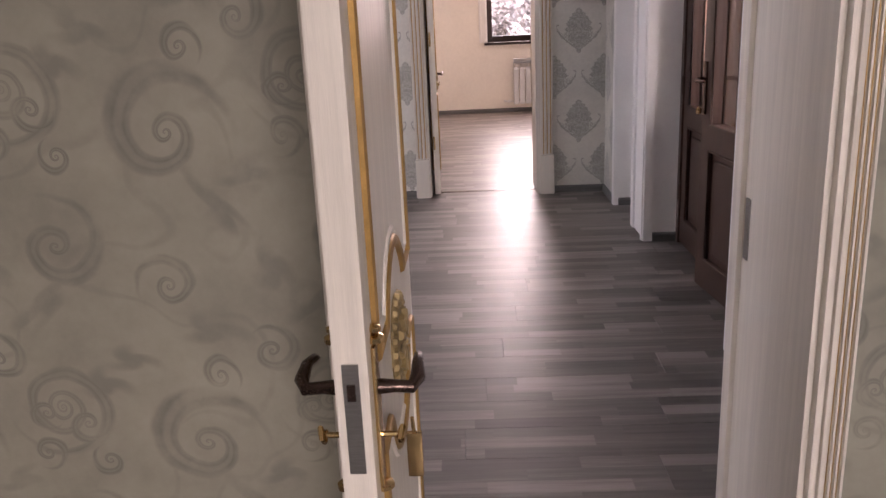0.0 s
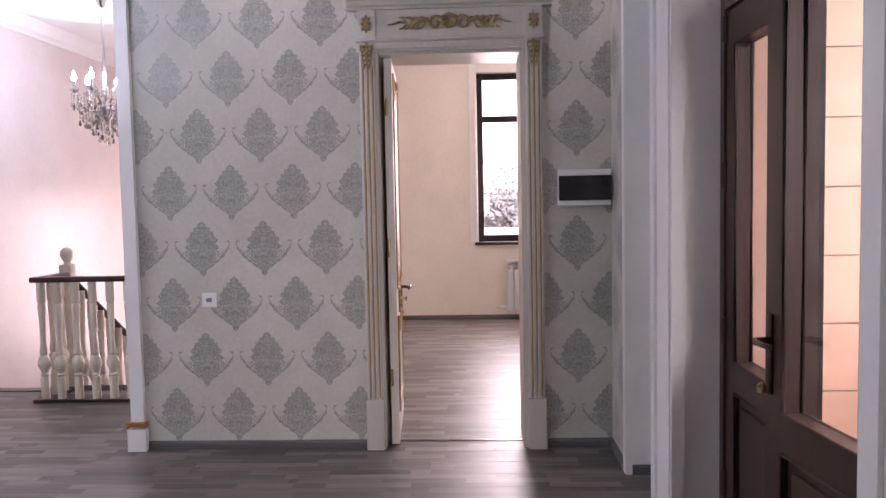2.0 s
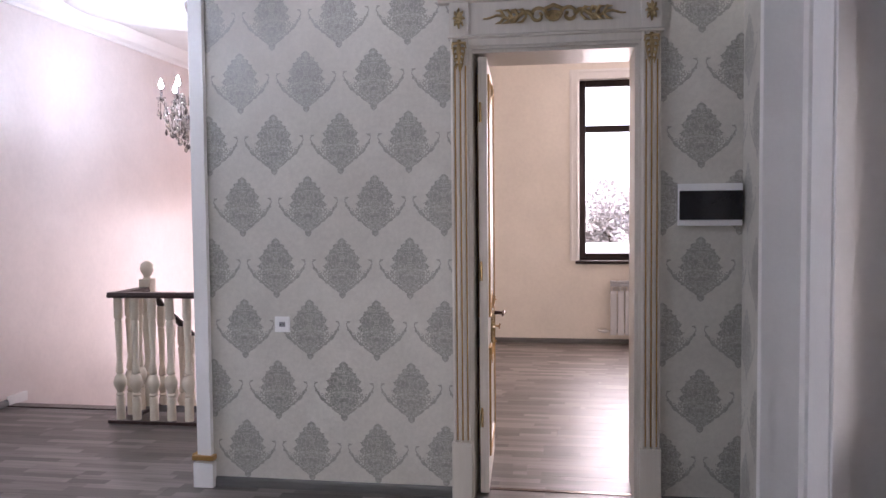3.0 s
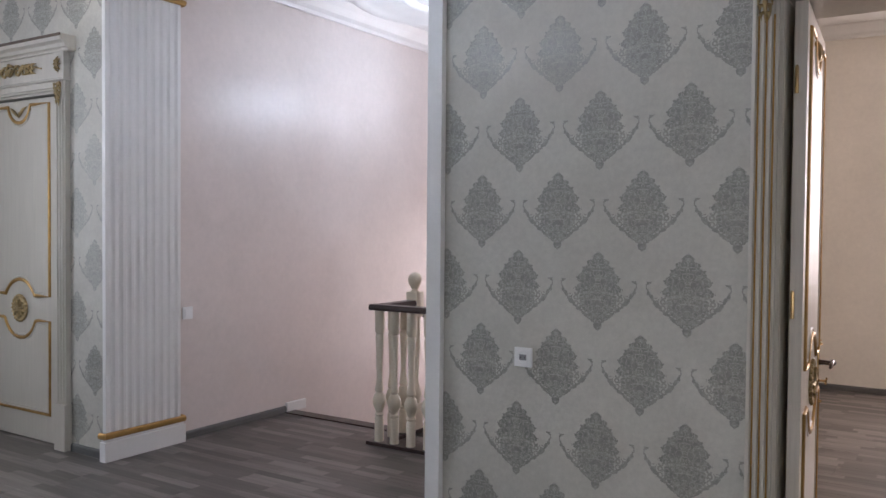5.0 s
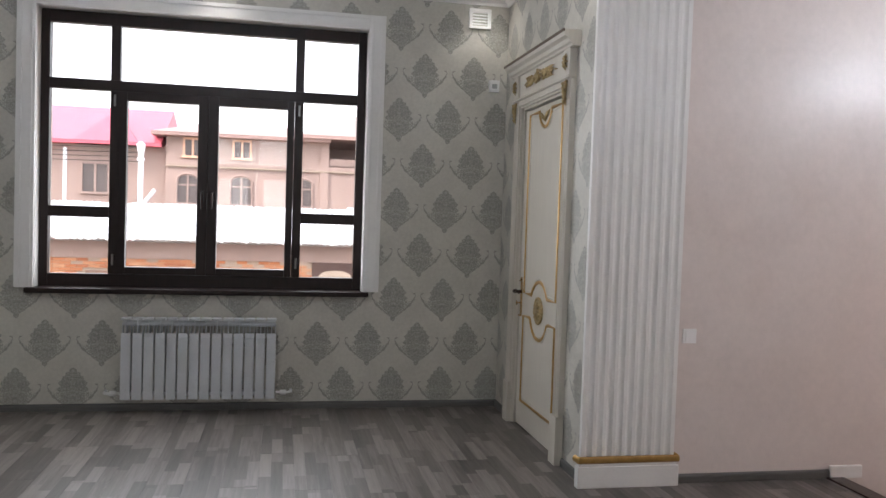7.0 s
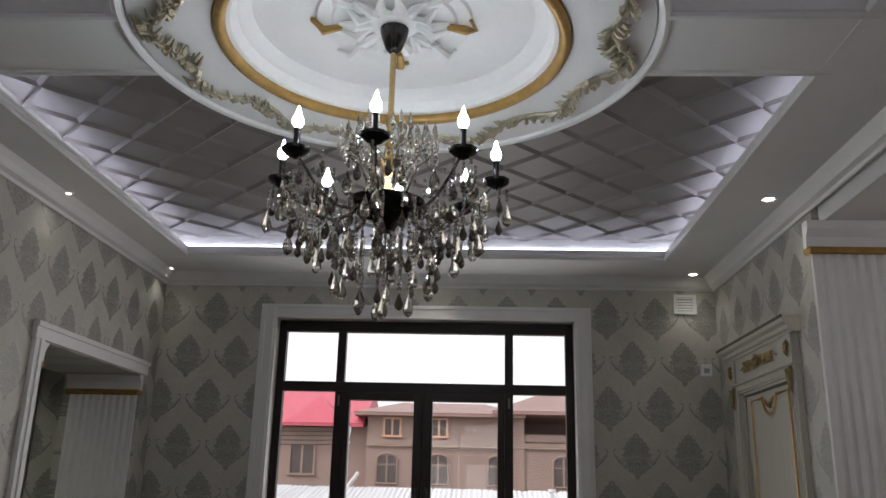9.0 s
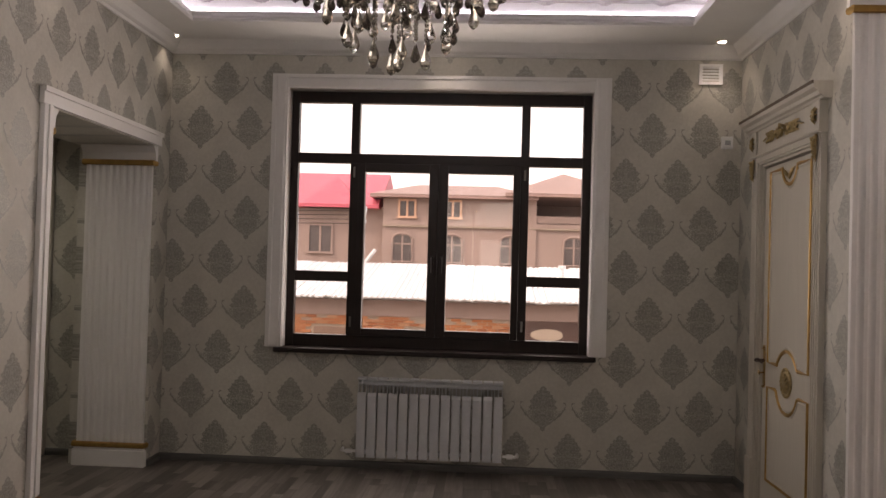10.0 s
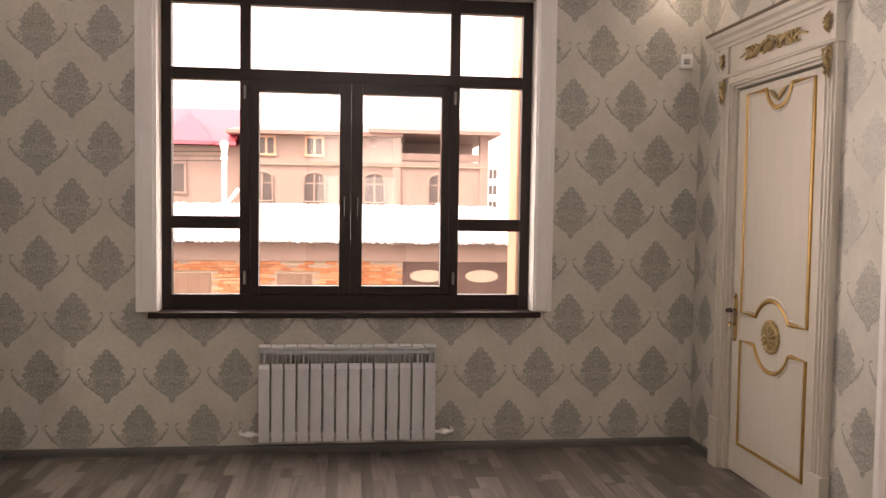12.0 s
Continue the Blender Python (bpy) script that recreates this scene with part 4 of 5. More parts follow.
part("lever_handle", bm, bronze, l2, "dark lever handle with a long plate", True)
bm = lathe(bmesh.new(), [(0.012, 0), (0.014, 0.02), (0.006, 0.03)], 10, (hx - 0.002, 0.06, 0.845))
part("key", bm, brass, l2, "brass key", True)


# ---- pilasters of the hall ----
def pilaster(parent, wide, z0, z1, flutes, depth=0.03, out=0.0):
    """Fluted panel, x from 0 to wide, standing out to -y."""
    pts, step = [(0, 0), (0, -depth)], (wide - 0.03) / flutes
    for i in range(flutes):
        a = 0.015 + i * step
        pts += [(a + step * (0.16 + 0.68 * q / 6), -depth + 0.011 * math.sin(math.pi * q / 6)) for q in range(7)]
    pts += [(wide, -depth), (wide, 0)]
    part("fluted_shaft", prism(bmesh.new(), pts, "z", z0, z1), gloss_white, parent, "white fluted shaft")


def gilt_band(parent, wide, z, depth):
    bm = bmesh.new()
    tube(bm, [(-0.02, 0, z), (-0.02, -depth - 0.02, z), (wide + 0.02, -depth - 0.02, z), (wide + 0.02, 0, z)], 0.017, 8, False, 1.2)
    part("gilt_band", bm, gold, parent, "gold painted band", True)


def full_pilaster(m, wide, zcap, ztop, label, flutes=9):
    p = thing("pilaster", m, label, "pilaster", kind="structure")
    part("plinth", box(bmesh.new(), -0.022, wide + 0.022, -0.055, 0, 0, 0.118, 0.005), gloss_white, p, "white plinth")
    part("plinth_top", box(bmesh.new(), -0.012, wide + 0.012, -0.045, 0, 0.118, 0.15, 0.004), gloss_white, p)
    gilt_band(p, wide, 0.155, 0.026)
    pilaster(p, wide, 0.17, zcap, flutes)
    gilt_band(p, wide, zcap + 0.005, 0.026)
    bm = bmesh.new()
    prism(bm, [(0, zcap + 0.02), (-0.035, zcap + 0.02), (-0.04, zcap + 0.08), (-0.07, zcap + 0.12), (-0.07, ztop), (0, ztop)], "x", -0.03, wide + 0.03)
    part("capital", bm, gloss_white, p, "white plain capital")
    return p


full_pilaster(pose(-3.83, 6.235, 0, 0, 0, 90), 0.55, 2.835, 3.0, "white fluted pilaster with gilded bands beside the stairs")
full_pilaster(pose(-5.5, 1.49, 0, 0, 0, 90), 0.49, 2.20, 2.33, "white fluted pilaster with gilded bands in the archway")
full_pilaster(pose(-1.53, 6.76, 0, 0, 0, -90), 0.44, 2.835, 3.0, "white fluted pilaster on the wall end", 8)
full_pilaster(pose(-4.03, 1.99, 0, 0, 0, -90), 0.55, 2.20, 2.33, "white fluted pilaster on the near archway side")
# corner trims and archway casing
structure("trim_north_wall_end", boxes((-1.555, -1.475, 6.285, 6.31, 0.17, 3.08), (-1.53, -1.475, 6.275, 6.285, 0.17, 3.08)), gloss_white, "white corner trim")
structure("trim_north_wall_foot", boxes((-1.57, -1.462, 6.262, 6.31, 0, 0.13)), gloss_white)
structure("trim_north_wall_gilt", boxes((-1.575, -1.458, 6.26, 6.31, 0.145, 0.17)), gold)
structure("trim_arch_top", box(box(bmesh.new(), -5.52, -3.93, S_IN, S_IN + 0.03, 2.335, 2.43, 0.006), -5.52, -3.92, S_IN + 0.02, S_IN + 0.045, 2.40, 2.43, 0.004), gloss_white, "white archway casing")
structure("trim_arch_side", box(box(bmesh.new(), -4.035, -3.94, S_IN, S_IN + 0.03, 0.2, 2.335, 0.006), -4.0, -3.975, S_IN + 0.02, S_IN + 0.04, 0.2, 2.335, 0.004), gloss_white)
structure("trim_arch_foot", box(bmesh.new(), -4.045, -3.93, S_IN, S_IN + 0.045, 0, 0.17, 0.005), gloss_white)
structure("trim_pier_north", boxes((1.205, 1.245, 5.835, 5.9, 0, 3.08), (1.245, 1.42, 5.84, 5.85, 0, 3.08)), gloss_white)
structure("trim_pier_middle", boxes((1.222, 1.275, 4.925, 5.0, 0.0, 3.08), (1.222, 1.235, 5.24, 5.31, 0.0, 3.08), (1.215, 1.225, 4.945, 4.98, 0.0, 3.08)), gloss_white)
structure("trim_pier_south", boxes((1.222, 1.275, 3.28, 3.362, 0, 3.08)), gloss_white)


# ---- skirting ----
def skirting(name, runs):
    bm = bmesh.new()
    prof = [(0, 0), (0.016, 0), (0.016, 0.034), (0.013, 0.044), (0.006, 0.049), (0, 0.051)]
    for axis, a0, a1, w, s in runs:
        prism(bm, [(w + s * p, q) for p, q in prof], axis, a0, a1)
    return structure(name, bm, skirt_mat, "dark grey laminate skirting board")


skirting("baseboard_hall", [("y", 2.0, 6.27, W_IN, 1), ("x", W_IN, -5.36, NL_IN, -1), ("x", -4.18, -3.86, NL_IN, -1), ("x", -1.46, -0.185, N_IN, -1), ("x", 0.85, 1.22, N_IN, -1), ("y", 5.9, 6.31, 1.22, -1), ("x", 1.24, 1.42, 5.84, -1), ("x", 1.275, 1.42, 4.935, -1), ("x", -3.93, -0.2, S_IN, 1), ("x", W_IN, -5.5, S_IN, 1), ("y", 1.12, 1.42, W_IN, 1)])
skirting("baseboard_stairs", [("y", 6.815, 7.80, -3.83, 1)])
skirting("baseboard_far_room", [("x", -1.19, 3.0, 11.19, -1), ("y", 6.7, 11.19, -1.19, 1)])
skirting("baseboard_bedroom", [("x", -2.2, -0.05, 1.72, -1), ("x", 0.95, 3.0, 1.72, -1)])


# ---- radiators ----
def radiator(m, n, label):
    r = thing("radiator", m, label, "radiator")
    pitch = 0.0765
    for i in range(n):
        x = i * pitch
        bm = bmesh.new()
        prism(bm, [(x + 0.0055, -0.044), (x + 0.006, -0.051), (x + 0.008, -0.052), (x + pitch - 0.008, -0.052), (x + pitch - 0.006, -0.051), (x + pitch - 0.0055, -0.044)], "z", 0.115, 0.556)
        mid = x + pitch / 2
        # shoulder, middle web, recessed side fins and the top cap
        prism(bm, [(-0.051, 0.556), (-0.043, 0.585), (-0.036, 0.585), (-0.044, 0.556)], "x", x + 0.007, x + pitch - 0.007)
        box(bm, mid - 0.003, mid + 0.003, -0.046, 0.04, 0.13, 0.676)
        box(bm, x + 0.008, x + 0.012, -0.018, 0.03, 0.13, 0.655)
        box(bm, x + pitch - 0.012, x + pitch - 0.008, -0.018, 0.03, 0.13, 0.655)
        box(bm, x + 0.004, x + pitch - 0.004, -0.047, 0.035, 0.674, 0.692, 0.005)
        part("section", bm, enamel, r)
    for z in (0.15, 0.65):
        part("header_pipe", tube(bmesh.new(), [(0.01, 0, z), (n * pitch - 0.01, 0, z)], 0.02, 10), enamel, r, "", True)
    for x, s in ((0, -1), (n * pitch, 1)):
        bm = bmesh.new()
        tube(bm, [(x, 0, 0.15), (x + s * 0.09, 0, 0.15), (x + s * 0.11, 0.02, 0.15), (x + s * 0.11, 0.09, 0.15)], 0.011, 8)
        tube(bm, [(x + s * 0.03, 0, 0.15), (x + s * 0.075, 0, 0.15)], 0.019, 10)
        tube(bm, [(x + s * 0.055, 0, 0.15), (x + s * 0.055, -0.03, 0.155)], [0.014, 0.012], 10)
        part("valve", bm, plastic, r, "white radiator valve", True)
    return r


radiator(pose(W_IN + 0.095, 3.512, -0.008, 0, 0, 90), 14, "white aluminium radiator of fourteen sections under the window")
radiator(pose(0.81, 11.19 - 0.095, 0), 12, "white aluminium radiator in the far room")


# ---- ceiling medallion, lights ----
bm = bmesh.new()
lathe(bm, [(1.0, RIM + 0.19), (1.0, RIM + 0.03), (0.985, RIM + 0.015), (0.96, RIM + 0.012), (0.955, RIM), (0.665, RIM), (0.66, RIM + 0.012), (0.6, RIM + 0.02), (0.58, RIM + 0.06), (0.55, RIM + 0.07), (0.53, RIM + 0.1), (0.2, RIM + 0.115), (0.001, RIM + 0.118)], 72, (CX, CY, 0), False)
structure("ceiling_medallion", bm, white, "white round ceiling medallion", True)
bm = bmesh.new()
for y0, y1 in ((TY0 - 0.02, CY - 0.96), (CY + 0.96, TY1 + 0.02)):
    box(bm, CX - 0.215, CX + 0.215, y0, y1, RIM + 0.003, DEEP)
    for s in (-1, 1):
        tube(bm, [(CX + s * 0.2, y0, RIM + 0.005), (CX + s * 0.2, y1, RIM + 0.005)], 0.018, 8)
structure("ceiling_cross_band", bm, white)
structure("trim_medallion_edge", tube(bmesh.new(), [(CX + 0.985 * math.cos(2 * math.pi * i / 72), CY + 0.985 * math.sin(2 * math.pi * i / 72), RIM + 0.006) for i in range(72)], 0.02, 8, True), gloss_white, "", True)
structure("trim_medallion_ring", tube(bmesh.new(), [(CX + 0.638 * math.cos(2 * math.pi * i / 72), CY + 0.638 * math.sin(2 * math.pi * i / 72), RIM + 0.002) for i in range(72)], 0.024, 10, True), gold, "gold painted ring of the medallion", True)
# gilded garland: a wavy stem with leaves and four flower clusters
bm = bmesh.new()


def on_ring(a, r, z):
    return (CX + r * math.cos(a), CY + r * math.sin(a), z)


rng = random.Random(4)
N = 160
tube(bm, [on_ring(2 * math.pi * i / N, 0.80 + 0.045 * math.sin(i * 2 * math.pi * 12 / N) + 0.05 * abs(math.cos(4 * math.pi * i / N)), RIM - 0.006) for i in range(N)], 0.012, 6, True)
for i in range(N):
    a = 2 * math.pi * i / N
    big = abs(math.cos(2 * a)) > 0.9
    r0 = 0.80 + 0.045 * math.sin(i * 2 * math.pi * 12 / N) + 0.05 * abs(math.cos(2 * a))
    for q in range(4 if big else 2):
        s = rng.choice((-1, 1))
        l = rng.uniform(0.022, 0.045) * (1.35 if big else 1)
        da = rng.uniform(0.02, 0.06)
        tube(bm, [on_ring(a, r0, RIM - 0.008), on_ring(a + da, r0 + s * l * 0.6, RIM - 0.024), on_ring(a + da * 1.6, r0 + s * l, RIM - 0.008)], [0.004, 0.010, 0.003], 5)
    if i % 8 == 0:
        for k in range(6):
            b = 2 * math.pi * k / 6
            c = on_ring(a, r0, RIM - 0.012)
            tube(bm, [c, (c[0] + 0.03 * math.cos(b), c[1] + 0.03 * math.sin(b), RIM - 0.024)], [0.006, 0.013], 5)
structure("trim_medallion_garland", bm, silvergilt, "antique gold flower garland on the medallion", True)
# inner rosette, white with gilded tips
bm, bg = bmesh.new(), bmesh.new()
zr = RIM + 0.112
lathe(bm, [(0.30, zr), (0.29, zr - 0.012), (0.24, zr - 0.008), (0.23, zr - 0.018), (0.1, zr - 0.02), (0.08, zr - 0.035), (0.001, zr - 0.04)], 40, (CX, CY, 0), False)
for i in range(8):
    a = 2 * math.pi * i / 8
    for s in (-1, 1):
        tube(bm, [on_ring(a, 0.08, zr - 0.02), on_ring(a + s * 0.25, 0.15, zr - 0.05), on_ring(a + s * 0.12, 0.21, zr - 0.03)], [0.012, 0.022, 0.006], 6)
    tube(bg if i % 2 == 0 else bm, [on_ring(a, 0.2, zr - 0.03), on_ring(a, 0.27, zr - 0.045), on_ring(a + 0.12, 0.31, zr - 0.02), on_ring(a - 0.1, 0.29, zr - 0.02)], [0.012, 0.018, 0.01, 0.008], 6)
structure("trim_medallion_rosette", bm, gloss_white, "white acanthus ceiling rosette", True)
structure("trim_medallion_rosette_tips", bg, gold, "", True)

led = emitter("led_strip_light", (0.74, 0.78, 1.0), 3.4)
structure("led_strip", boxes((TX0 - 0.10, TX0 - 0.085, TY0 - 0.1, TY1 + 0.1, RIM + 0.10, RIM + 0.112), (TX1 + 0.085, TX1 + 0.10, TY0 - 0.1, TY1 + 0.1, RIM + 0.10, RIM + 0.112), (TX0 - 0.08, TX1 + 0.08, TY0 - 0.10, TY0 - 0.085, RIM + 0.10, RIM + 0.112), (TX0 - 0.08, TX1 + 0.08, TY1 + 0.085, TY1 + 0.10, RIM + 0.10, RIM + 0.112)), led, "cool white light strip in the ceiling tray")

spot_glow = emitter("spot_bulb", (1.0, 0.93, 0.85), 9.0)
first = None
SPOTS = [(x, y) for x in (-5.55, -3.9, -2.28, -0.65, 0.95) for y in (2.08, 6.07)] + [(-5.5, 4.12)]
for x, y in SPOTS:
    if first is None:
        first = thing("spotlight", pose(x, y, RIM), "small round recessed spotlight, lit, in the ceiling rim", "spotlight", "ceiling spotlights")
        bm = lathe(bmesh.new(), [(0.042, 0.002), (0.045, -0.004), (0.036, -0.007), (0.03, -0.002), (0.028, 0.01)], 20, closed=False)
        part("ring", bm, gloss_white, first, "", True)
        part("bulb", lathe(bmesh.new(), [(0.028, -0.001), (0.02, -0.006), (0.001, -0.008)], 16, closed=False), spot_glow, first, "glowing bulb", True)
    else:
        copy_thing(first, pose(x, y, RIM))
    if x != -2.28:
        lamp("spot_lamp", "SPOT", look((x, y, RIM - 0.015), (x, y, 0)), 1.5, (1, 0.95, 0.88), cone=radians(104))

# unseen corridor spotlight and lamp, added to brighten the wall beyond the arch
copy_thing(first, pose(-4.6, 0.7, 2.9))
lamp("spot_lamp", "SPOT", look((-4.6, 0.7, 2.88), (-4.9, 0.7, 0)), 9, (0.95, 1, 0.9), cone=radians(120))

# ---- chandeliers ----
crystal, ct, cb = nodes("smoky_crystal")
cb.inputs["Base Color"].default_value = (0.70, 0.67, 0.60, 1)
cb.inputs["Roughness"].default_value = 0.03
cb.inputs["Transmission Weight"].default_value = 0.93
cb.inputs["IOR"].default_value = 1.6
darkcrystal, ct, cb = nodes("dark_crystal")
cb.inputs["Base Color"].default_value = (0.16, 0.13, 0.11, 1)
cb.inputs["Roughness"].default_value = 0.05
cb.inputs["Transmission Weight"].default_value = 0.5
cb.inputs["IOR"].default_value = 1.6
flame = emitter("candle_bulb", (0.80, 0.89, 1.0), 60.0)
flame_stairs = emitter("stair_candle_bulb", (0.80, 0.89, 1.0), 68.0)
chrome = plain("chrome", (0.72, 0.72, 0.74), 0.12, metal=1.0, var=0.06, scale=30)
blackmetal = plain("black_nickel", (0.05, 0.048, 0.048), 0.18, metal=0.9, var=0.2, scale=30)


def drop_mesh(h, r, mat):
    bm = lathe(bmesh.new(), [(0.0008, 0), (r * 0.35, -h * 0.22), (r * 0.8, -h * 0.5), (r, -h * 0.68), (r * 0.7, -h * 0.88), (0.0008, -h)], 7)
    return finish(bm, "drop", mat)


def bead_mesh(r, mat):
    return finish(lathe(bmesh.new(), [(0.0006, -r), (r * 0.8, -r * 0.5), (r * 0.8, r * 0.5), (0.0006, r)], 6), "bead", mat)


def chandelier(m, label, n, R, up, metal, cup_mat, drops, tall, seed, glow, shift=0.5):
    """Arms from a bowl, candle bulbs on cups, strings of beads and drops; the origin is the bowl's centre."""
    c = thing("chandelier", m, label, "chandelier")
    g = random.Random(seed)
    k = R / 0.39
    part("stem", lathe(bmesh.new(), [(0.012, 0.0), (0.02, 0.06), (0.012, 0.1), (0.03, 0.16), (0.014, 0.2), (0.012, 0.3), (0.022, 0.33), (0.011, 0.37), (0.011, tall - 0.09)], 12), brass if metal is blackmetal else metal, c, "", True)
    part("ceiling_cup", lathe(bmesh.new(), [(0.014, tall - 0.1), (0.03, tall - 0.085), (0.05, tall - 0.03), (0.055, tall)], 16), metal, c, "fluted ceiling cup", True)
    part("bowl", lathe(bmesh.new(), [(0.001, -0.1), (0.03, -0.095), (0.05, -0.06), (0.095 * k, -0.045), (0.135 * k, 0.0), (0.14 * k, 0.014), (0.09 * k, 0.006), (0.03, 0.0)], 20), metal, c, "dark polished centre bowl", True)
    small, big, bead = drop_mesh(0.06 * k ** 0.5, 0.014 * k ** 0.5, drops), drop_mesh(0.085 * k ** 0.5, 0.02 * k ** 0.5, crystal), bead_mesh(0.0075, crystal)

    small_clear = drop_mesh(0.055 * k ** 0.5, 0.010 * k ** 0.5, crystal)

    def hang(x, y, z, count, tip):
        for q in range(count):
            ob = new("bead", bead)
            ob.parent, ob.location = c, (x, y, z - 0.016 * q)
        ob = new("drop", tip)
        ob.parent, ob.location = c, (x, y, z - 0.016 * count)

    for i in range(n):
        a = 2 * math.pi * (i + shift) / n
        ca, sa_ = math.cos(a), math.sin(a)
        pts = []
        for q in range(13):
            w = q / 12
            r = R * (0.15 + 0.85 * w)
            z = 0.02 - 0.075 * k * math.sin(w * math.pi * 1.15) + up * w ** 3
            pts.append((r * ca, r * sa_, z))
        part("arm", tube(bmesh.new(), pts, [0.008 - 0.003 * q / 12 for q in range(13)], 7), metal if metal is not blackmetal else drops, c, "curved glass arm", True)
        ex, ey, ez = pts[-1]
        part("cup", lathe(bmesh.new(), [(0.006, -0.025), (0.03, -0.012), (0.048 * k ** 0.5, 0.002), (0.05 * k ** 0.5, 0.012), (0.02, 0.008)], 10, (ex, ey, ez)), cup_mat, c, "", True)
        part("candle", lathe(bmesh.new(), [(0.011, 0.0), (0.011, 0.07), (0.014, 0.075)], 10, (ex, ey, ez + 0.008)), cup_mat, c, "", True)
        part("bulb", lathe(bmesh.new(), [(0.008, 0.0), (0.019, 0.019), (0.0185, 0.03), (0.009, 0.054), (0.0015, 0.08)], 10, (ex, ey, ez + 0.084)), glow, c, "glowing flame-shaped bulb", True)
        for q in range(5):
            b = a + (q - 2) * 0.12
            rr = R * (1.0 + 0.1 * math.cos((q - 2) * 1.2))
            hang(rr * math.cos(b), rr * math.sin(b), ez - 0.03 - 0.01 * (q % 2), g.randint(2, 5), small if q % 2 else big)
        for q in (0.35, 0.45, 0.55, 0.65, 0.75, 0.85):
            j = int(q * 12)
            hang(pts[j][0], pts[j][1], pts[j][2] - 0.01, g.randint(2, 6), big if g.random() < 0.3 else small)
        # upper crown leaf crystals
        b = a + math.pi / n
        lo = (0.07 * k * math.cos(b), 0.07 * k * math.sin(b), 0.06)
        hi = (0.15 * k * math.cos(b), 0.15 * k * math.sin(b), 0.2 * k)
        part("crown_arm", tube(bmesh.new(), [lo, (0.5 * (lo[0] + hi[0]), 0.5 * (lo[1] + hi[1]), 0.17 * k), hi], 0.005, 6), drops, c, "", True)
        bm = lathe(bmesh.new(), [(0.001, 0.0), (0.014, 0.016), (0.02, 0.04), (0.012, 0.068), (0.001, 0.08)], 7, (hi[0], hi[1], hi[2]))
        part("crown_crystal", bm, crystal, c, "clear teardrop crystal")
        for q in range(6):
            e = 2 * math.pi * q / 6
            for z in (0.02, 0.075):
                ob = new("prism", small_clear)
                ob.parent, ob.location = c, (hi[0] + 0.036 * k * math.cos(e), hi[1] + 0.036 * k * math.sin(e), hi[2] + z * k + 0.02)
        for q in range(3):
            w = 0.35 + 0.25 * q
            e = a + (q - 1) * 0.2
            hang(R * w * math.cos(e), R * w * math.sin(e), 0.05 + 0.02 * q, g.randint(1, 3), big if q % 2 else small)
        # swags of beads between arms
        b2 = a + 2 * math.pi / n
        for q in range(1, 8):
            w = q / 8
            x = R * 0.9 * ((1 - w) * ca + w * math.cos(b2))
            y = R * 0.9 * ((1 - w) * sa_ + w * math.sin(b2))
            ob = new("bead", bead)
            ob.parent, ob.location = c, (x, y, ez - 0.02 - 0.09 * k * math.sin(w * math.pi))
    for ring, cnt, z, beads in ((0.34, 18, -0.03, 6), (0.27, 16, -0.05, 8), (0.18, 12, -0.08, 12), (0.09, 7, -0.09, 15)):
        for i in range(cnt):
            a = 2 * math.pi * i / cnt + ring * 9
            hang(ring * k * math.cos(a), ring * k * math.sin(a), z, int(beads * k) + g.randint(-2, 1), big if i % 2 else small)
    hang(0, 0, -0.1, int(15 * k), big)
    return c


chandelier(pose(CX, CY, 2.535), "large smoky crystal chandelier with lit candle bulbs", 8, 0.385, 0.035, blackmetal, blackmetal, darkcrystal, RIM + 0.07 - 2.535, 7, flame, 0.0)
chandelier(pose(-2.70, 8.66, 2.24), "smaller chrome crystal chandelier, lit, over the stairs", 6, 0.24, 0.11, chrome, chrome, darkcrystal, 3.2 - 2.24, 8, flame_stairs)


# ---- stairs and balustrade ----
bm = bmesh.new()
for i in range(14):
    box(bm, -3.83, -2.82, 7.86 + 0.28 * i, 8.16 + 0.28 * i, -0.176 * (i + 1) - 0.3, -0.176 * (i + 1) - 0.03)
structure("stair_flight", bm, white, "white stair flight going down")
for i in range(14):
    structure("stair_tread", box(bmesh.new(), -3.83, -2.80, 7.83 + 0.28 * i, 8.14 + 0.28 * i, -0.176 * (i + 1) - 0.03, -0.176 * (i + 1), 0.006), railwood)
structure("stair_nosing", box(bmesh.new(), -3.83, -2.80, 7.77, 7.88, -0.04, 0.008, 0.006), railwood, "dark wooden landing edge")
structure("stair_end_block", box(bmesh.new(), -3.83, -3.806, 7.79, 8.0, 0.0, 0.075, 0.008), gloss_white, "cream end piece of the skirting")

BAL = [(0.03, 0.0), (0.03, 0.15), (0.022, 0.165), (0.031, 0.178), (0.02, 0.19), (0.028, 0.21), (0.043, 0.245), (0.045, 0.27), (0.034, 0.305), (0.02, 0.32), (0.03, 0.335), (0.026, 0.36), (0.019, 0.42), (0.024, 0.6), (0.029, 0.68), (0.022, 0.7), (0.031, 0.715), (0.031, 0.86)]
bal = thing("balustrade", pose(-2.70, 7.47, 0), "cream turned balusters with a dark wooden handrail on the landing", "balustrade")
base = part("base_board", boxes((-0.07, 1.24, -0.05, 0.07, 0.0, 0.022), (-0.07, 0.05, 0.07, 0.46, 0.0, 0.022)), railwood, bal, "dark wooden base board")
rail_prof = [(-0.04, 0.875), (-0.045, 0.89), (-0.036, 0.912), (0.036, 0.912), (0.045, 0.89), (0.04, 0.875)]
part("handrail", prism(bmesh.new(), [(a, b) for a, b in rail_prof], "x", -0.06, 1.24), railwood, bal, "dark handrail")
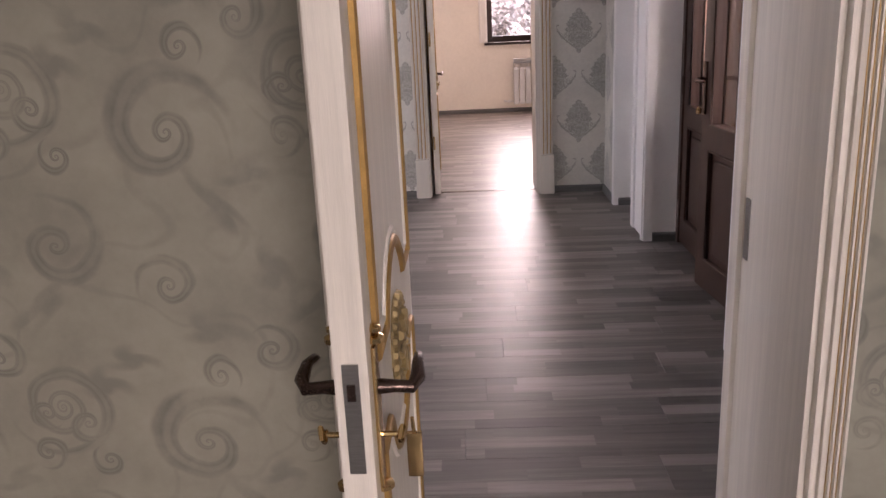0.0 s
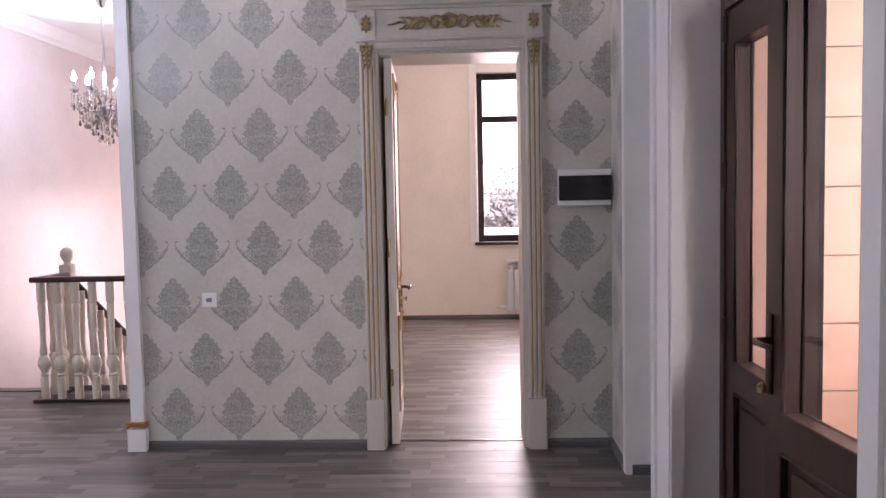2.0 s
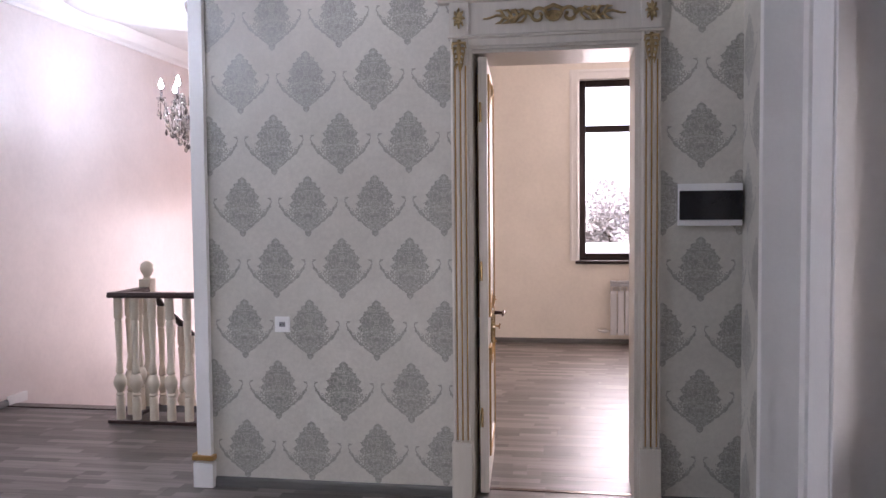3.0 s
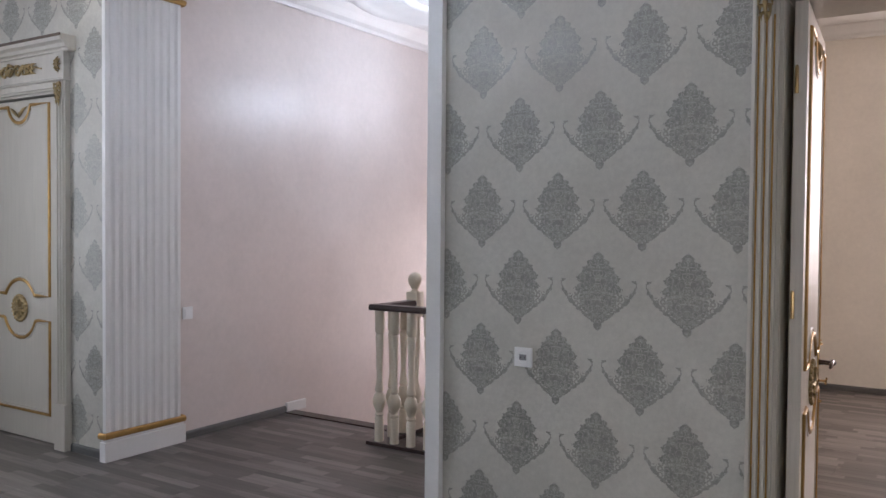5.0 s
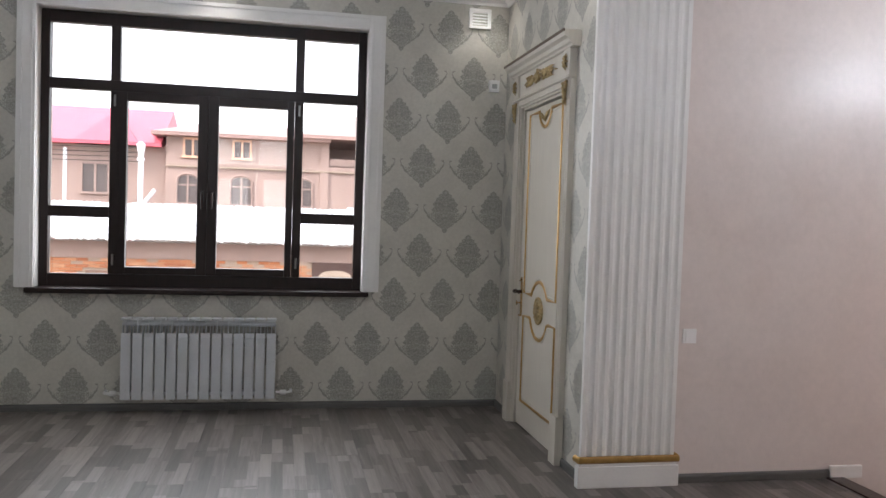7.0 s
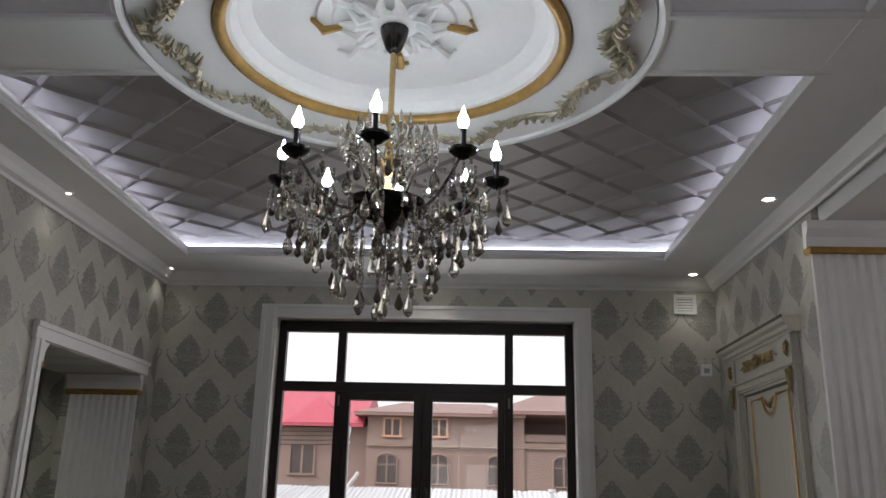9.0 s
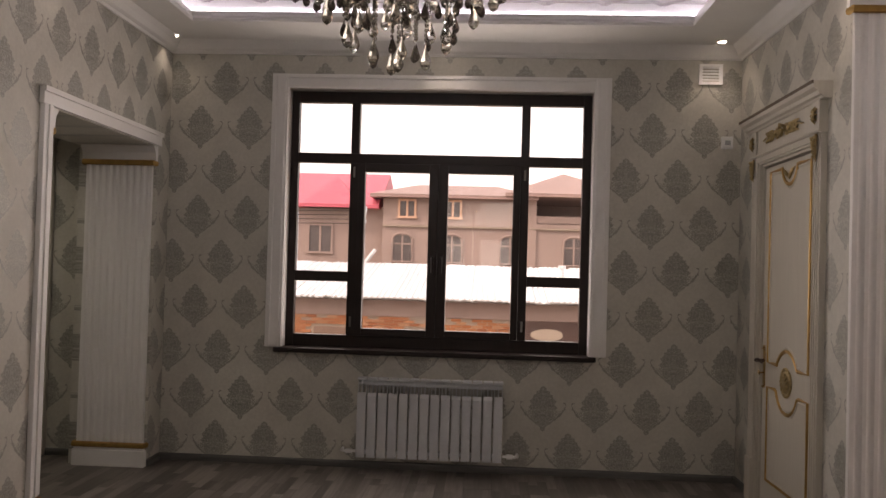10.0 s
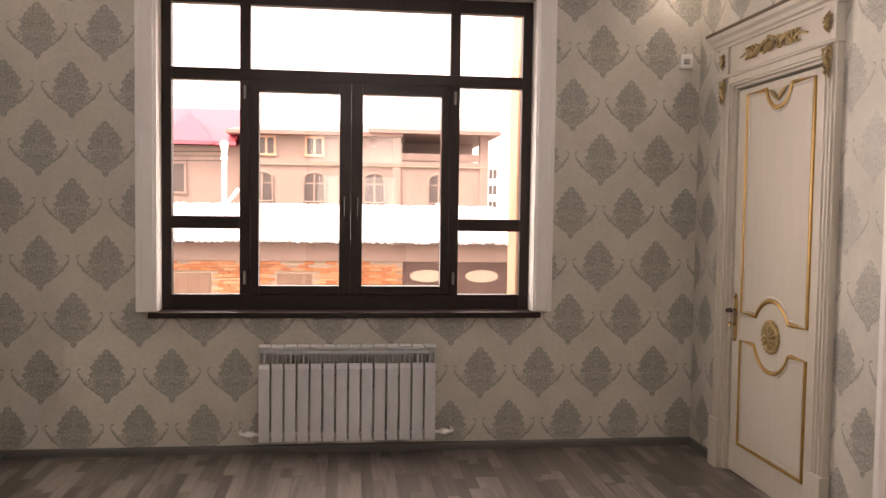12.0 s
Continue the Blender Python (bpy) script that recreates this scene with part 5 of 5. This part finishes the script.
part("handrail", prism(bmesh.new(), [(a, b + 0.001) for a, b in rail_prof], "y", 0.045, 0.40), railwood, bal, "dark handrail")
me = finish(lathe(bmesh.new(), BAL, 14, (0, 0, 0.02)), "baluster", baluster_paint, True)
for x, y in [(0.0, 0.0), (0.12, 0.0), (0.25, 0.0), (0.38, 0.0), (0.51, 0.0), (0.64, 0.0), (0.77, 0.0), (0.9, 0.0), (1.03, 0.0), (1.16, 0.0), (0.0, 0.14), (0.0, 0.27)]:
    ob = new("baluster", me)
    ob.parent, ob.location = bal, (x, y, 0)
bm = box(bmesh.new(), -0.045, 0.045, 0.355, 0.445, 0.022, 0.2, 0.006)
lathe(bm, [(0.04, 0.2), (0.05, 0.23), (0.055, 0.27), (0.04, 0.32), (0.03, 0.36), (0.042, 0.6), (0.044, 0.8)], 14, (0, 0.4, 0))
box(bm, -0.045, 0.045, 0.355, 0.445, 0.8, 0.97, 0.008)
lathe(bm, [(0.03, 0.97), (0.022, 0.985), (0.03, 1.0), (0.046, 1.03), (0.05, 1.05), (0.043, 1.08), (0.02, 1.1), (0.001, 1.103)], 16, (0, 0.4, 0))
part("newel_post", bm, baluster_paint, bal, "cream newel post with a ball finial", True)
st = thing("stair_railing", pose(-2.70, 7.92, 0), "sloping dark handrail on cream turned balusters down the stairs", "railing")
slope = 0.176 / 0.28
part("handrail", tube(bmesh.new(), [(0, 0.02, 0.84), (0, 0.1, 0.79), (0, 3.5, 0.79 - 3.4 * slope)], 0.036, 10, False, 0.6), railwood, st, "dark sloping handrail", True)
part("string_board", prism(bmesh.new(), [(0.02, -0.02), (3.5, -0.02 - 3.48 * slope), (3.5, -0.3 - 3.48 * slope), (0.02, -0.3)], "x", -0.03, 0.03), ivory, st, "cream string board")
for i in range(20):
    y = 0.14 + 0.16 * i
    ob = new("baluster", me)
    ob.parent, ob.location = st, (0, y, -0.06 - (y - 0.02) * slope)


# ---- switches, sockets and boxes ----
def socket(m, label):
    s = thing("wall_socket", m, label, "socket")
    part("plate", box(bmesh.new(), -0.041, 0.041, -0.011, 0, -0.041, 0.041, 0.004), plastic, s)
    bm = lathe(bmesh.new(), [(0.03, 0.0), (0.03, 0.003), (0.025, 0.004), (0.022, -0.001), (0.021, -0.003)], 20)
    bmesh.ops.rotate(bm, verts=bm.verts, matrix=Matrix.Rotation(radians(90), 3, "X"))
    bmesh.ops.translate(bm, verts=bm.verts, vec=(0, -0.0105, 0))
    part("well", bm, plastic, s, "", True)
    part("insert", boxes((-0.016, 0.016, -0.0125, -0.0115, -0.012, 0.012)), plain("socket_grey", (0.25, 0.25, 0.26), 0.5), s, "grey socket insert")
    for x in (-0.0095, 0.0095):
        bm = lathe(bmesh.new(), [(0.0028, 0), (0.0028, 0.002)], 8)
        bmesh.ops.rotate(bm, verts=bm.verts, matrix=Matrix.Rotation(radians(90), 3, "X"))
        bmesh.ops.translate(bm, verts=bm.verts, vec=(x, -0.0127, 0))
        part("pin_hole", bm, dark, s)
    return s


socket(pose(-1.075, N_IN, 0.872), "white single wall socket on damask wallpaper")
sw = thing("light_switch", pose(-3.83, 6.862, 0.835, 0, 0, 90), "white light switch on the pink stair wall", "switch")
part("plate", box(bmesh.new(), -0.041, 0.041, -0.01, 0, -0.041, 0.041, 0.004), plastic, sw)
part("rocker", box(bmesh.new(), -0.027, 0.027, -0.015, -0.008, -0.029, 0.029, 0.003), plastic, sw)
pn = thing("fuse_panel", pose(1.065, N_IN, 1.475), "white fuse box with a smoked black door on the damask wall", "fuse box")
part("case", box(bmesh.new(), -0.145, 0.145, -0.055, 0, -0.1, 0.1, 0.006), plastic, pn, "white plastic case")
part("smoked_door", box(bmesh.new(), -0.143, 0.143, -0.066, -0.05, -0.072, 0.066, 0.004), blackplastic, pn, "smoked black door")
part("catch", box(bmesh.new(), -0.02, 0.02, -0.069, -0.06, -0.072, -0.062, 0.002), blackplastic, pn)
vn = thing("wall_vent", pose(W_IN, 6.04, 2.975, 0, 0, 90), "white square wall vent near the ceiling corner", "vent")
part("frame", boxes((-0.085, 0.085, -0.02, 0, -0.075, -0.055), (-0.085, 0.085, -0.02, 0, 0.055, 0.075), (-0.085, -0.06, -0.02, 0, -0.055, 0.055), (0.06, 0.085, -0.02, 0, -0.055, 0.055)), plastic, vn)
for i in range(5):
    part("slat", prism(bmesh.new(), [(-0.016, -0.047 + 0.022 * i), (-0.003, -0.037 + 0.022 * i), (-0.003, -0.033 + 0.022 * i), (-0.016, -0.043 + 0.022 * i)], "x", -0.06, 0.06), plastic, vn)
sn = thing("motion_sensor", pose(W_IN, 6.165, 2.472, 0, 0, 90), "small white sensor box by the wall corner", "sensor")
part("case", box(bmesh.new(), -0.04, 0.04, -0.035, 0, -0.045, 0.045, 0.008), plastic, sn)
part("lens", box(bmesh.new(), -0.02, 0.02, -0.042, -0.03, -0.02, 0.015, 0.006), plain("sensor_lens", (0.35, 0.36, 0.36), 0.3), sn, "grey lens")


# ---- outside ----
# stucco and roof colours are paled towards pink to imitate haze
stucco = plain("tan_stucco", (0.30, 0.225, 0.205), 0.9, var=0.14, scale=0.5, relief=0.4)
redroof = plain("red_roof_sheet", (0.52, 0.10, 0.145), 0.5, var=0.15, scale=0.8)
brownroof = plain("brown_roof_sheet", (0.29, 0.195, 0.18), 0.6, var=0.2, scale=0.8)
sheet = plain("white_corrugated_sheet", (0.62, 0.63, 0.66), 0.5, var=0.12, scale=1.2)
bricks = brickwork("orange_brick")
gatepaint = plain("dark_gate_paint", (0.075, 0.045, 0.04), 0.5, var=0.2, scale=2)
boarded = plain("weathered_board", (0.20, 0.13, 0.10), 0.85, var=0.25, scale=2, grain=(1, 6, 1))
mortar = plain("mortar", (0.36, 0.30, 0.25), 0.95, var=0.15, scale=3)
earth = plain("dusty_ground", (0.26, 0.22, 0.18), 0.95, var=0.2, scale=0.2)
bark = plain("bark", (0.10, 0.08, 0.06), 0.9, var=0.3, scale=8)
# foliage colour is lightened to imitate distant haze
foliage = plain("hazed_foliage", (0.36, 0.33, 0.33), 0.9, var=0.35, scale=2)
winglass = plain("dark_window_glass", (0.085, 0.07, 0.07), 0.3, var=0.3, scale=1)
G = -3.45
structure("ground", boxes((-2500, 2500, -2500, 2500, G - 1.0, G)), earth, "dusty ground")

# brick house across the yard, with a corrugated roof
bh = thing("brick_house", pose(-20.0, 0, G), "low orange brick house with a white corrugated roof", "house")
part("wall", boxes((-6.0, -0.02, -16, 18, 0, 4.0)), mortar, bh)
bm = bmesh.new()
rg = random.Random(3)
for j in range(11):
    z = 2.85 + 0.077 * j
    for i in range(74):
        y = -4.0 + 0.26 * i + (0.13 if j % 2 else 0)
        if (z < 3.4 and any(abs(y + 0.13 - c) < 0.5 for c in (0.49, 2.82))) or y > 5.2 or (j > 8 and rg.random() < 0.12 * (j - 7)):
            continue
        o = rg.uniform(0, 0.012)
        box(bm, -0.02, 0.012 + o, y + 0.006, y + 0.248, z, z + 0.066)
tagged(part("brick_courses", bm, bricks, bh, "orange bricks"), kind="stuff")
for c in (0.49, 2.82):
    part("window", boxes((-0.1, 0.015, c - 0.4, c + 0.4, 2.2, 3.4)), boarded, bh, "boarded-up window")
part("gate", boxes((-0.02, 0.05, 5.35, 9.6, 0, 3.695)), gatepaint, bh, "dark metal gate")
for c in (5.92, 7.25):
    bm = bmesh.new()
    prism(bm, [(c + 0.4 * math.cos(math.pi * i / 10), 3.36 + 0.15 * math.sin(math.pi * i / 10)) for i in range(20)], "x", 0.052, 0.07)
    part("gate_oval", bm, mortar, bh, "pale oval panel")
part("fascia", boxes((-0.02, 0.045, -16, 18, 3.70, 4.1)), stucco, bh, "plain tan plaster band")
bm = bmesh.new()
pts = []
for i in range(480):
    y = -16 + 34 * i / 479
    pts.append((y, 0.018 * math.cos(i * math.pi)))
for (y0, h0), (y1, h1) in zip(pts, pts[1:]):
    v = [bm.verts.new(p) for p in ((0.5, y0, 4.17 + h0), (0.5, y1, 4.17 + h1), (-4.2, y1, 5.02 + h1), (-4.2, y0, 5.02 + h0))]
    bm.faces.new(v)
sol = part("roof", bm, sheet, bh, "white corrugated roof sheets")
sol.modifiers.new("thick", "SOLIDIFY").thickness = 0.03
for y, z0 in ((-2.6, 4.4), (6.4, 4.5)):
    part("roof_pipe", lathe(bmesh.new(), [(0.06, z0), (0.06, z0 + 0.5), (0.1, z0 + 0.52), (0.1, z0 + 0.6)], 10, (-1.6, y, 0)), sheet, bh, "", True)
for y, top, strut in ((0.55, 6.75, True), (-1.5, 6.55, False)):
    fp = thing("street_pole", pose(-24.5, y, G), "pale pole behind the corrugated roof", "pole")
    part("pole", tube(bmesh.new(), [(0, 0, 0), (0, 0, top)], 0.075 if strut else 0.05, 8), sheet, fp, "", True)
    for k in range(4 if strut else 0):
        z = top - 0.12 - 0.13 * k
        part("cable", tube(bmesh.new(), [(0.06, -13.0 * q / 10, z + 0.022 * q - 0.5 * (q / 10) * (1 - q / 10)) for q in range(11)], 0.012, 5), darkwood, fp, "thin dark overhead cable", True)
    if strut:
        part("pole_cap", lathe(bmesh.new(), [(0.05, top - 0.5), (0.11, top - 0.48), (0.11, top - 0.4), (0.06, top - 0.38), (0.12, top - 0.1), (0.12, top), (0.01, top + 0.08)], 10), sheet, fp, "", True)
        part("pole_strut", tube(bmesh.new(), [(0, 0, 4.9), (0, 0.4, 5.45)], 0.06, 8), sheet, fp, "", True)


def arch_window(parent, y, z, w, h, x=0.0):
    outline = [(y - w / 2, z), (y + w / 2, z), (y + w / 2, z + h - w * 0.3)] + [(y + w / 2 * math.cos(math.pi * i / 8), z + h - w * 0.3 + w * 0.3 * math.sin(math.pi * i / 8)) for i in range(1, 8)] + [(y - w / 2, z + h - w * 0.3)]
    win_ = part("window", prism(bmesh.new(), outline, "x", x - 0.02, x + 0.02), winglass, parent, "arched window")
    part("frame", tube(bmesh.new(), [(x + 0.03, a, b) for a, b in outline], 0.07, 6, True), stucco, win_)
    part("mullion", boxes((x + 0.02, x + 0.06, y - 0.04, y + 0.04, z, z + h), (x + 0.02, x + 0.055, y - w / 2, y + w / 2, z + h * 0.6, z + h * 0.6 + 0.07)), stucco, win_)


def square_window(parent, y, z, w, h, mat, x=0.0):
    win_ = part("window", boxes((x - 0.02, x + 0.03, y - w / 2, y + w / 2, z, z + h)), winglass, parent)
    part("frame", boxes((x, x + 0.09, y - w / 2 - 0.1, y - w / 2, z, z + h), (x, x + 0.09, y + w / 2, y + w / 2 + 0.1, z, z + h), (x, x + 0.09, y - w / 2 - 0.1, y + w / 2 + 0.1, z + h, z + h + 0.1), (x, x + 0.13, y - w / 2 - 0.15, y + w / 2 + 0.15, z - 0.1, z), (x, x + 0.07, y - 0.05, y + 0.05, z, z + h)), mat, win_)


def hip_roof(parent, x0, x1, y0, y1, z, h, mat, ridge=0.0):
    bm = bmesh.new()
    cx, cy = (x0 + x1) / 2, (y0 + y1) / 2
    v = [bm.verts.new(p) for p in ((x0, y0, z), (x1, y0, z), (x1, y1, z), (x0, y1, z), (cx, cy - ridge, z + h), (cx, cy + ridge, z + h))]
    for f in ((0, 1, 4), (1, 2, 5, 4), (2, 3, 5), (3, 0, 4, 5), (0, 3, 2, 1)):
        bm.faces.new([v[i] for i in f])
    r = part("roof", bm, mat, parent)
    part("eaves", boxes((x0, x1, y0, y1, z - 0.16, z - 0.01)), mat, r)
    return r


th = thing("tan_house", Matrix.Translation((0.35, -2.0, -0.75)) @ Matrix.Diagonal((1.5, 1.5, 1.5, 1)) @ pose(-40, 0, G), "large tan stucco house with arched windows and hipped roofs", "house")
part("wall", boxes((-9, 0, -1.0, 6.2, 0, 8.45), (-9, 0, 6.2, 10.8, 0, 7.2), (-8, -5, 6.2, 10.8, 7.2, 8.6)), stucco, th)
part("cornice_band", boxes((0, 0.12, -1.0, 10.8, 7.0, 7.2)), stucco, th)
for y in (6.35, 10.6):
    part("corner_pier", boxes((-0.4, 0.1, y - 0.2, y + 0.2, 0, 8.6)), stucco, th)
hip_roof(th, -9.6, 0.6, -1.6, 6.6, 8.5, 0.95, brownroof, 2.2)
hip_roof(th, -8.6, 0.8, 5.0, 11.3, 8.65, 1.5, brownroof)
part("balustrade", boxes((-0.1, 0.0, 6.4, 10.6, 7.25, 7.6)), stucco, th)
for y in (0.0, 2.45, 5.3, 8.4):
    arch_window(th, y, 5.2, 1.0, 1.4)
for y in (0.2, 2.45):
    square_window(th, y, 7.45, 0.7, 0.75, peach)
part("gas_pipe", tube(bmesh.new(), [(0.1, -1, 6.95), (0.1, 10.8, 6.95)], 0.04, 6), mortar, th, "", True)
rh = thing("red_roof_house", Matrix.Translation((0.35, -2.0, -0.75)) @ Matrix.Diagonal((1.5, 1.5, 1.5, 1)) @ pose(-40, 0, G), "tan house with a steep red sheet roof", "house")
part("wall", boxes((-8, -0.5, -16, -1.02, 0, 7.9)), stucco, rh)
hip_roof(rh, -8.6, 0.2, -17.5, -1.2, 7.95, 2.0, redroof, 8.15)
hip_roof(rh, -3.5, 0.35, -5.0, -2.2, 7.95, 1.55, redroof)
for y in (-11, -8, -4.2):
    square_window(rh, y, 5.6, 1.1, 1.3, stucco, -0.5)
ap = thing("apartment_block", pose(-95, 22.2, G), "pale distant apartment block", "building")
part("wall", boxes((-8, 0, -9.0, 0, 0, 10.9)), sheet, ap)
for i in range(4):
    for j in range(4):
        square_window(ap, -1.3 - 2.1 * j, 3.0 + 1.85 * i + 0.0, 0.9, 1.05, sheet)

# cream wing of the neighbouring house
nh = thing("neighbour_wing", pose(-7.4, 5.43, G), "cream rendered wing of a neighbouring house", "house")
part("wall", boxes((-0.35, 0, 0.02, 4.5, 0, 9.5)), peach, nh)
part("corner_strip", boxes((-0.3, 0.04, 0.0, 0.35, 0, 6.2)), peach, nh)

# view from the far room: a pale wall and a row of bare-looking trees
fw = thing("garden_wall", pose(0, 34, G), "long pale garden wall", "wall")
part("wall", boxes((-14, 40, 0, 0.3, 0, 3.6)), sheet, fw)


def tree(x, y, h, seed):
    g = random.Random(seed)
    t = thing("tree", pose(x, y, G), "grey-green tree behind the garden wall", "tree", "trees behind the wall")
    bm = bmesh.new()
    tube(bm, [(0, 0, 0), (0.1, 0, h * 0.3), (0.0, 0.1, h * 0.6), (0.1, 0, h * 0.9)], [0.22, 0.17, 0.1, 0.03], 8)
    ends = []
    for k in range(9):
        a, z0 = g.uniform(0, 6.28), h * g.uniform(0.3, 0.7)
        e = (g.uniform(0.7, 1.5) * math.cos(a) * h * 0.16, g.uniform(0.7, 1.5) * math.sin(a) * h * 0.16, z0 + h * g.uniform(0.12, 0.3))
        tube(bm, [(0.05, 0, z0), (e[0] * 0.5, e[1] * 0.5, z0 + 0.4 * (e[2] - z0)), e], [0.07, 0.05, 0.015], 6)
        ends.append(e)
    ends.append((0.1, 0, h * 0.92))
    part("trunk", bm, bark, t, "", True)
    bm = bmesh.new()
    for e in ends:
        for q in range(380):
            c = Vector(e) + Vector((g.gauss(0, 0.6), g.gauss(0, 0.6), g.gauss(0, 0.5)))
            u = Vector((g.uniform(-1, 1), g.uniform(-1, 1), g.uniform(-1, 1))).normalized()
            w = u.orthogonal().normalized()
            s = g.uniform(0.11, 0.24)
            bm.faces.new([bm.verts.new(c + s * d) for d in (u, w * 0.5, -u, -w * 0.5)])
    tagged(part("crown", bm, foliage, t), kind="stuff")
    return t


for k, (x, y, h) in enumerate(((-1.5, 56, 5.8), (2.2, 62, 6.6), (4.6, 54, 5.6), (8.2, 60, 6.6), (12, 57, 6.0), (-6, 60, 6.2), (0.4, 64, 5.6), (6.3, 66, 6.2), (10, 63, 5.8), (2.9, 58, 5.2))):
    tree(x, y, h, 20 + k)

# balcony beyond the double door
structure("balcony_floor", boxes((1.75, 3.4, 1.0, 7.0, -0.2, -0.01)), mortar)
# unseen roof and parapet keep out the sun; roof oversized to shade the tiles
structure("balcony_sun_blocker", boxes((1.75, 5.2, 1.0, 7.0, 2.95, 3.1)), white)
structure("wall_unseen_parapet", boxes((3.3, 3.4, 1.0, 7.0, -0.01, 0.9)), stucco)
structure("door_reveal", boxes((1.50, 1.655, 4.921, 4.9275, 0, 2.6)), peach, "peach painted doorway side")
tw = thing("wall_balcony_end", pose(0, 6.29, 0), "peach tiled facade wall", "wall", kind="structure")
part("wall", boxes((1.76, 3.4, 0, 0.018, -0.2, 2.95)), mortar, tw)
tile = None
for j in range(8):
    z = -0.06 + 0.378 * j
    for i in range(2):
        x0 = 1.752 + 0.82 * i
        bm = box(bmesh.new(), 0.004, 0.816, -0.02, 0.002, 0.004, 0.374, 0.003) if tile is None else None
        ob = part("tile", bm, peach, tw) if bm else new("tile", tile)
        tile = ob.data
        ob.parent, ob.location = tw, (x0, 0, z)
od = thing("outer_door_leaf", pose(1.675, 4.885, 0), "dark outer door folded against the doorway side", "door")
part("leaf", box(bmesh.new(), 0.0, 0.118, 0.0, 0.04, 0.0, 2.6, 0.004), darkwood, od)
part("handle", box(bmesh.new(), 0.045, 0.07, -0.03, 0.002, 0.93, 1.05, 0.006), plastic, od, "white handle")


# ---- laminate boards ----
PL, PW, GAP = 1.29, 0.193, 0.0007


def board_mesh(l, w):
    bm = bmesh.new()
    a, b, c = l / 2 - GAP / 2, w / 2 - GAP / 2, 0.0007
    lo = [bm.verts.new((x, y, -0.01)) for x, y in ((-a, -b), (a, -b), (a, b), (-a, b))]
    md = [bm.verts.new((x, y, -c)) for x, y in ((-a, -b), (a, -b), (a, b), (-a, b))]
    hi = [bm.verts.new((x, y, 0)) for x, y in ((-a + c, -b + c), (a - c, -b + c), (a - c, b - c), (-a + c, b - c))]
    for p, q in ((lo, md), (md, hi)):
        for i in range(4):
            bm.faces.new((p[i], p[(i + 1) % 4], q[(i + 1) % 4], q[i]))
    bm.faces.new(hi)
    return finish(bm, "board", floor_mat)


board_cache = {}


def lay(name, x0, x1, y0, y1, label, shift=0):
    f = thing(name, pose(0, 0, 0), label, "floor", kind="structure")
    rows = math.ceil((y1 - y0) / PW)
    for j in range(rows):
        ya, yb = y0 + j * PW, min(y0 + (j + 1) * PW, y1)
        x = x0 - ((j + shift) * 0.47 % 1.0) * PL
        while x < x1:
            a, b = max(x, x0), min(x + PL, x1)
            if b - a > 0.02 and yb - ya > 0.02:
                key = (round(b - a, 4), round(yb - ya, 4))
                if key not in board_cache:
                    board_cache[key] = board_mesh(*key)
                ob = new("board", board_cache[key])
                ob.parent = f
                ob.location = ((a + b) / 2, (ya + yb) / 2, 0)
            x += PL


lay("floor_hall", -5.735, 1.45, 2.0, 6.69, "grey ash laminate floor")
lay("floor_landing", -3.83, -1.5, 6.69, 7.78, "grey ash laminate landing at the stairs", 1)
lay("floor_far_room", -1.2, 3.0, 6.69, 11.19, "grey ash laminate floor in daylight", 2)
lay("floor_bedroom", -2.2, 3.0, 0.0, 2.0, "grey ash laminate floor", 3)
lay("floor_corridor", -5.735, -3.2, -0.4, 2.0, "grey ash laminate floor", 4)
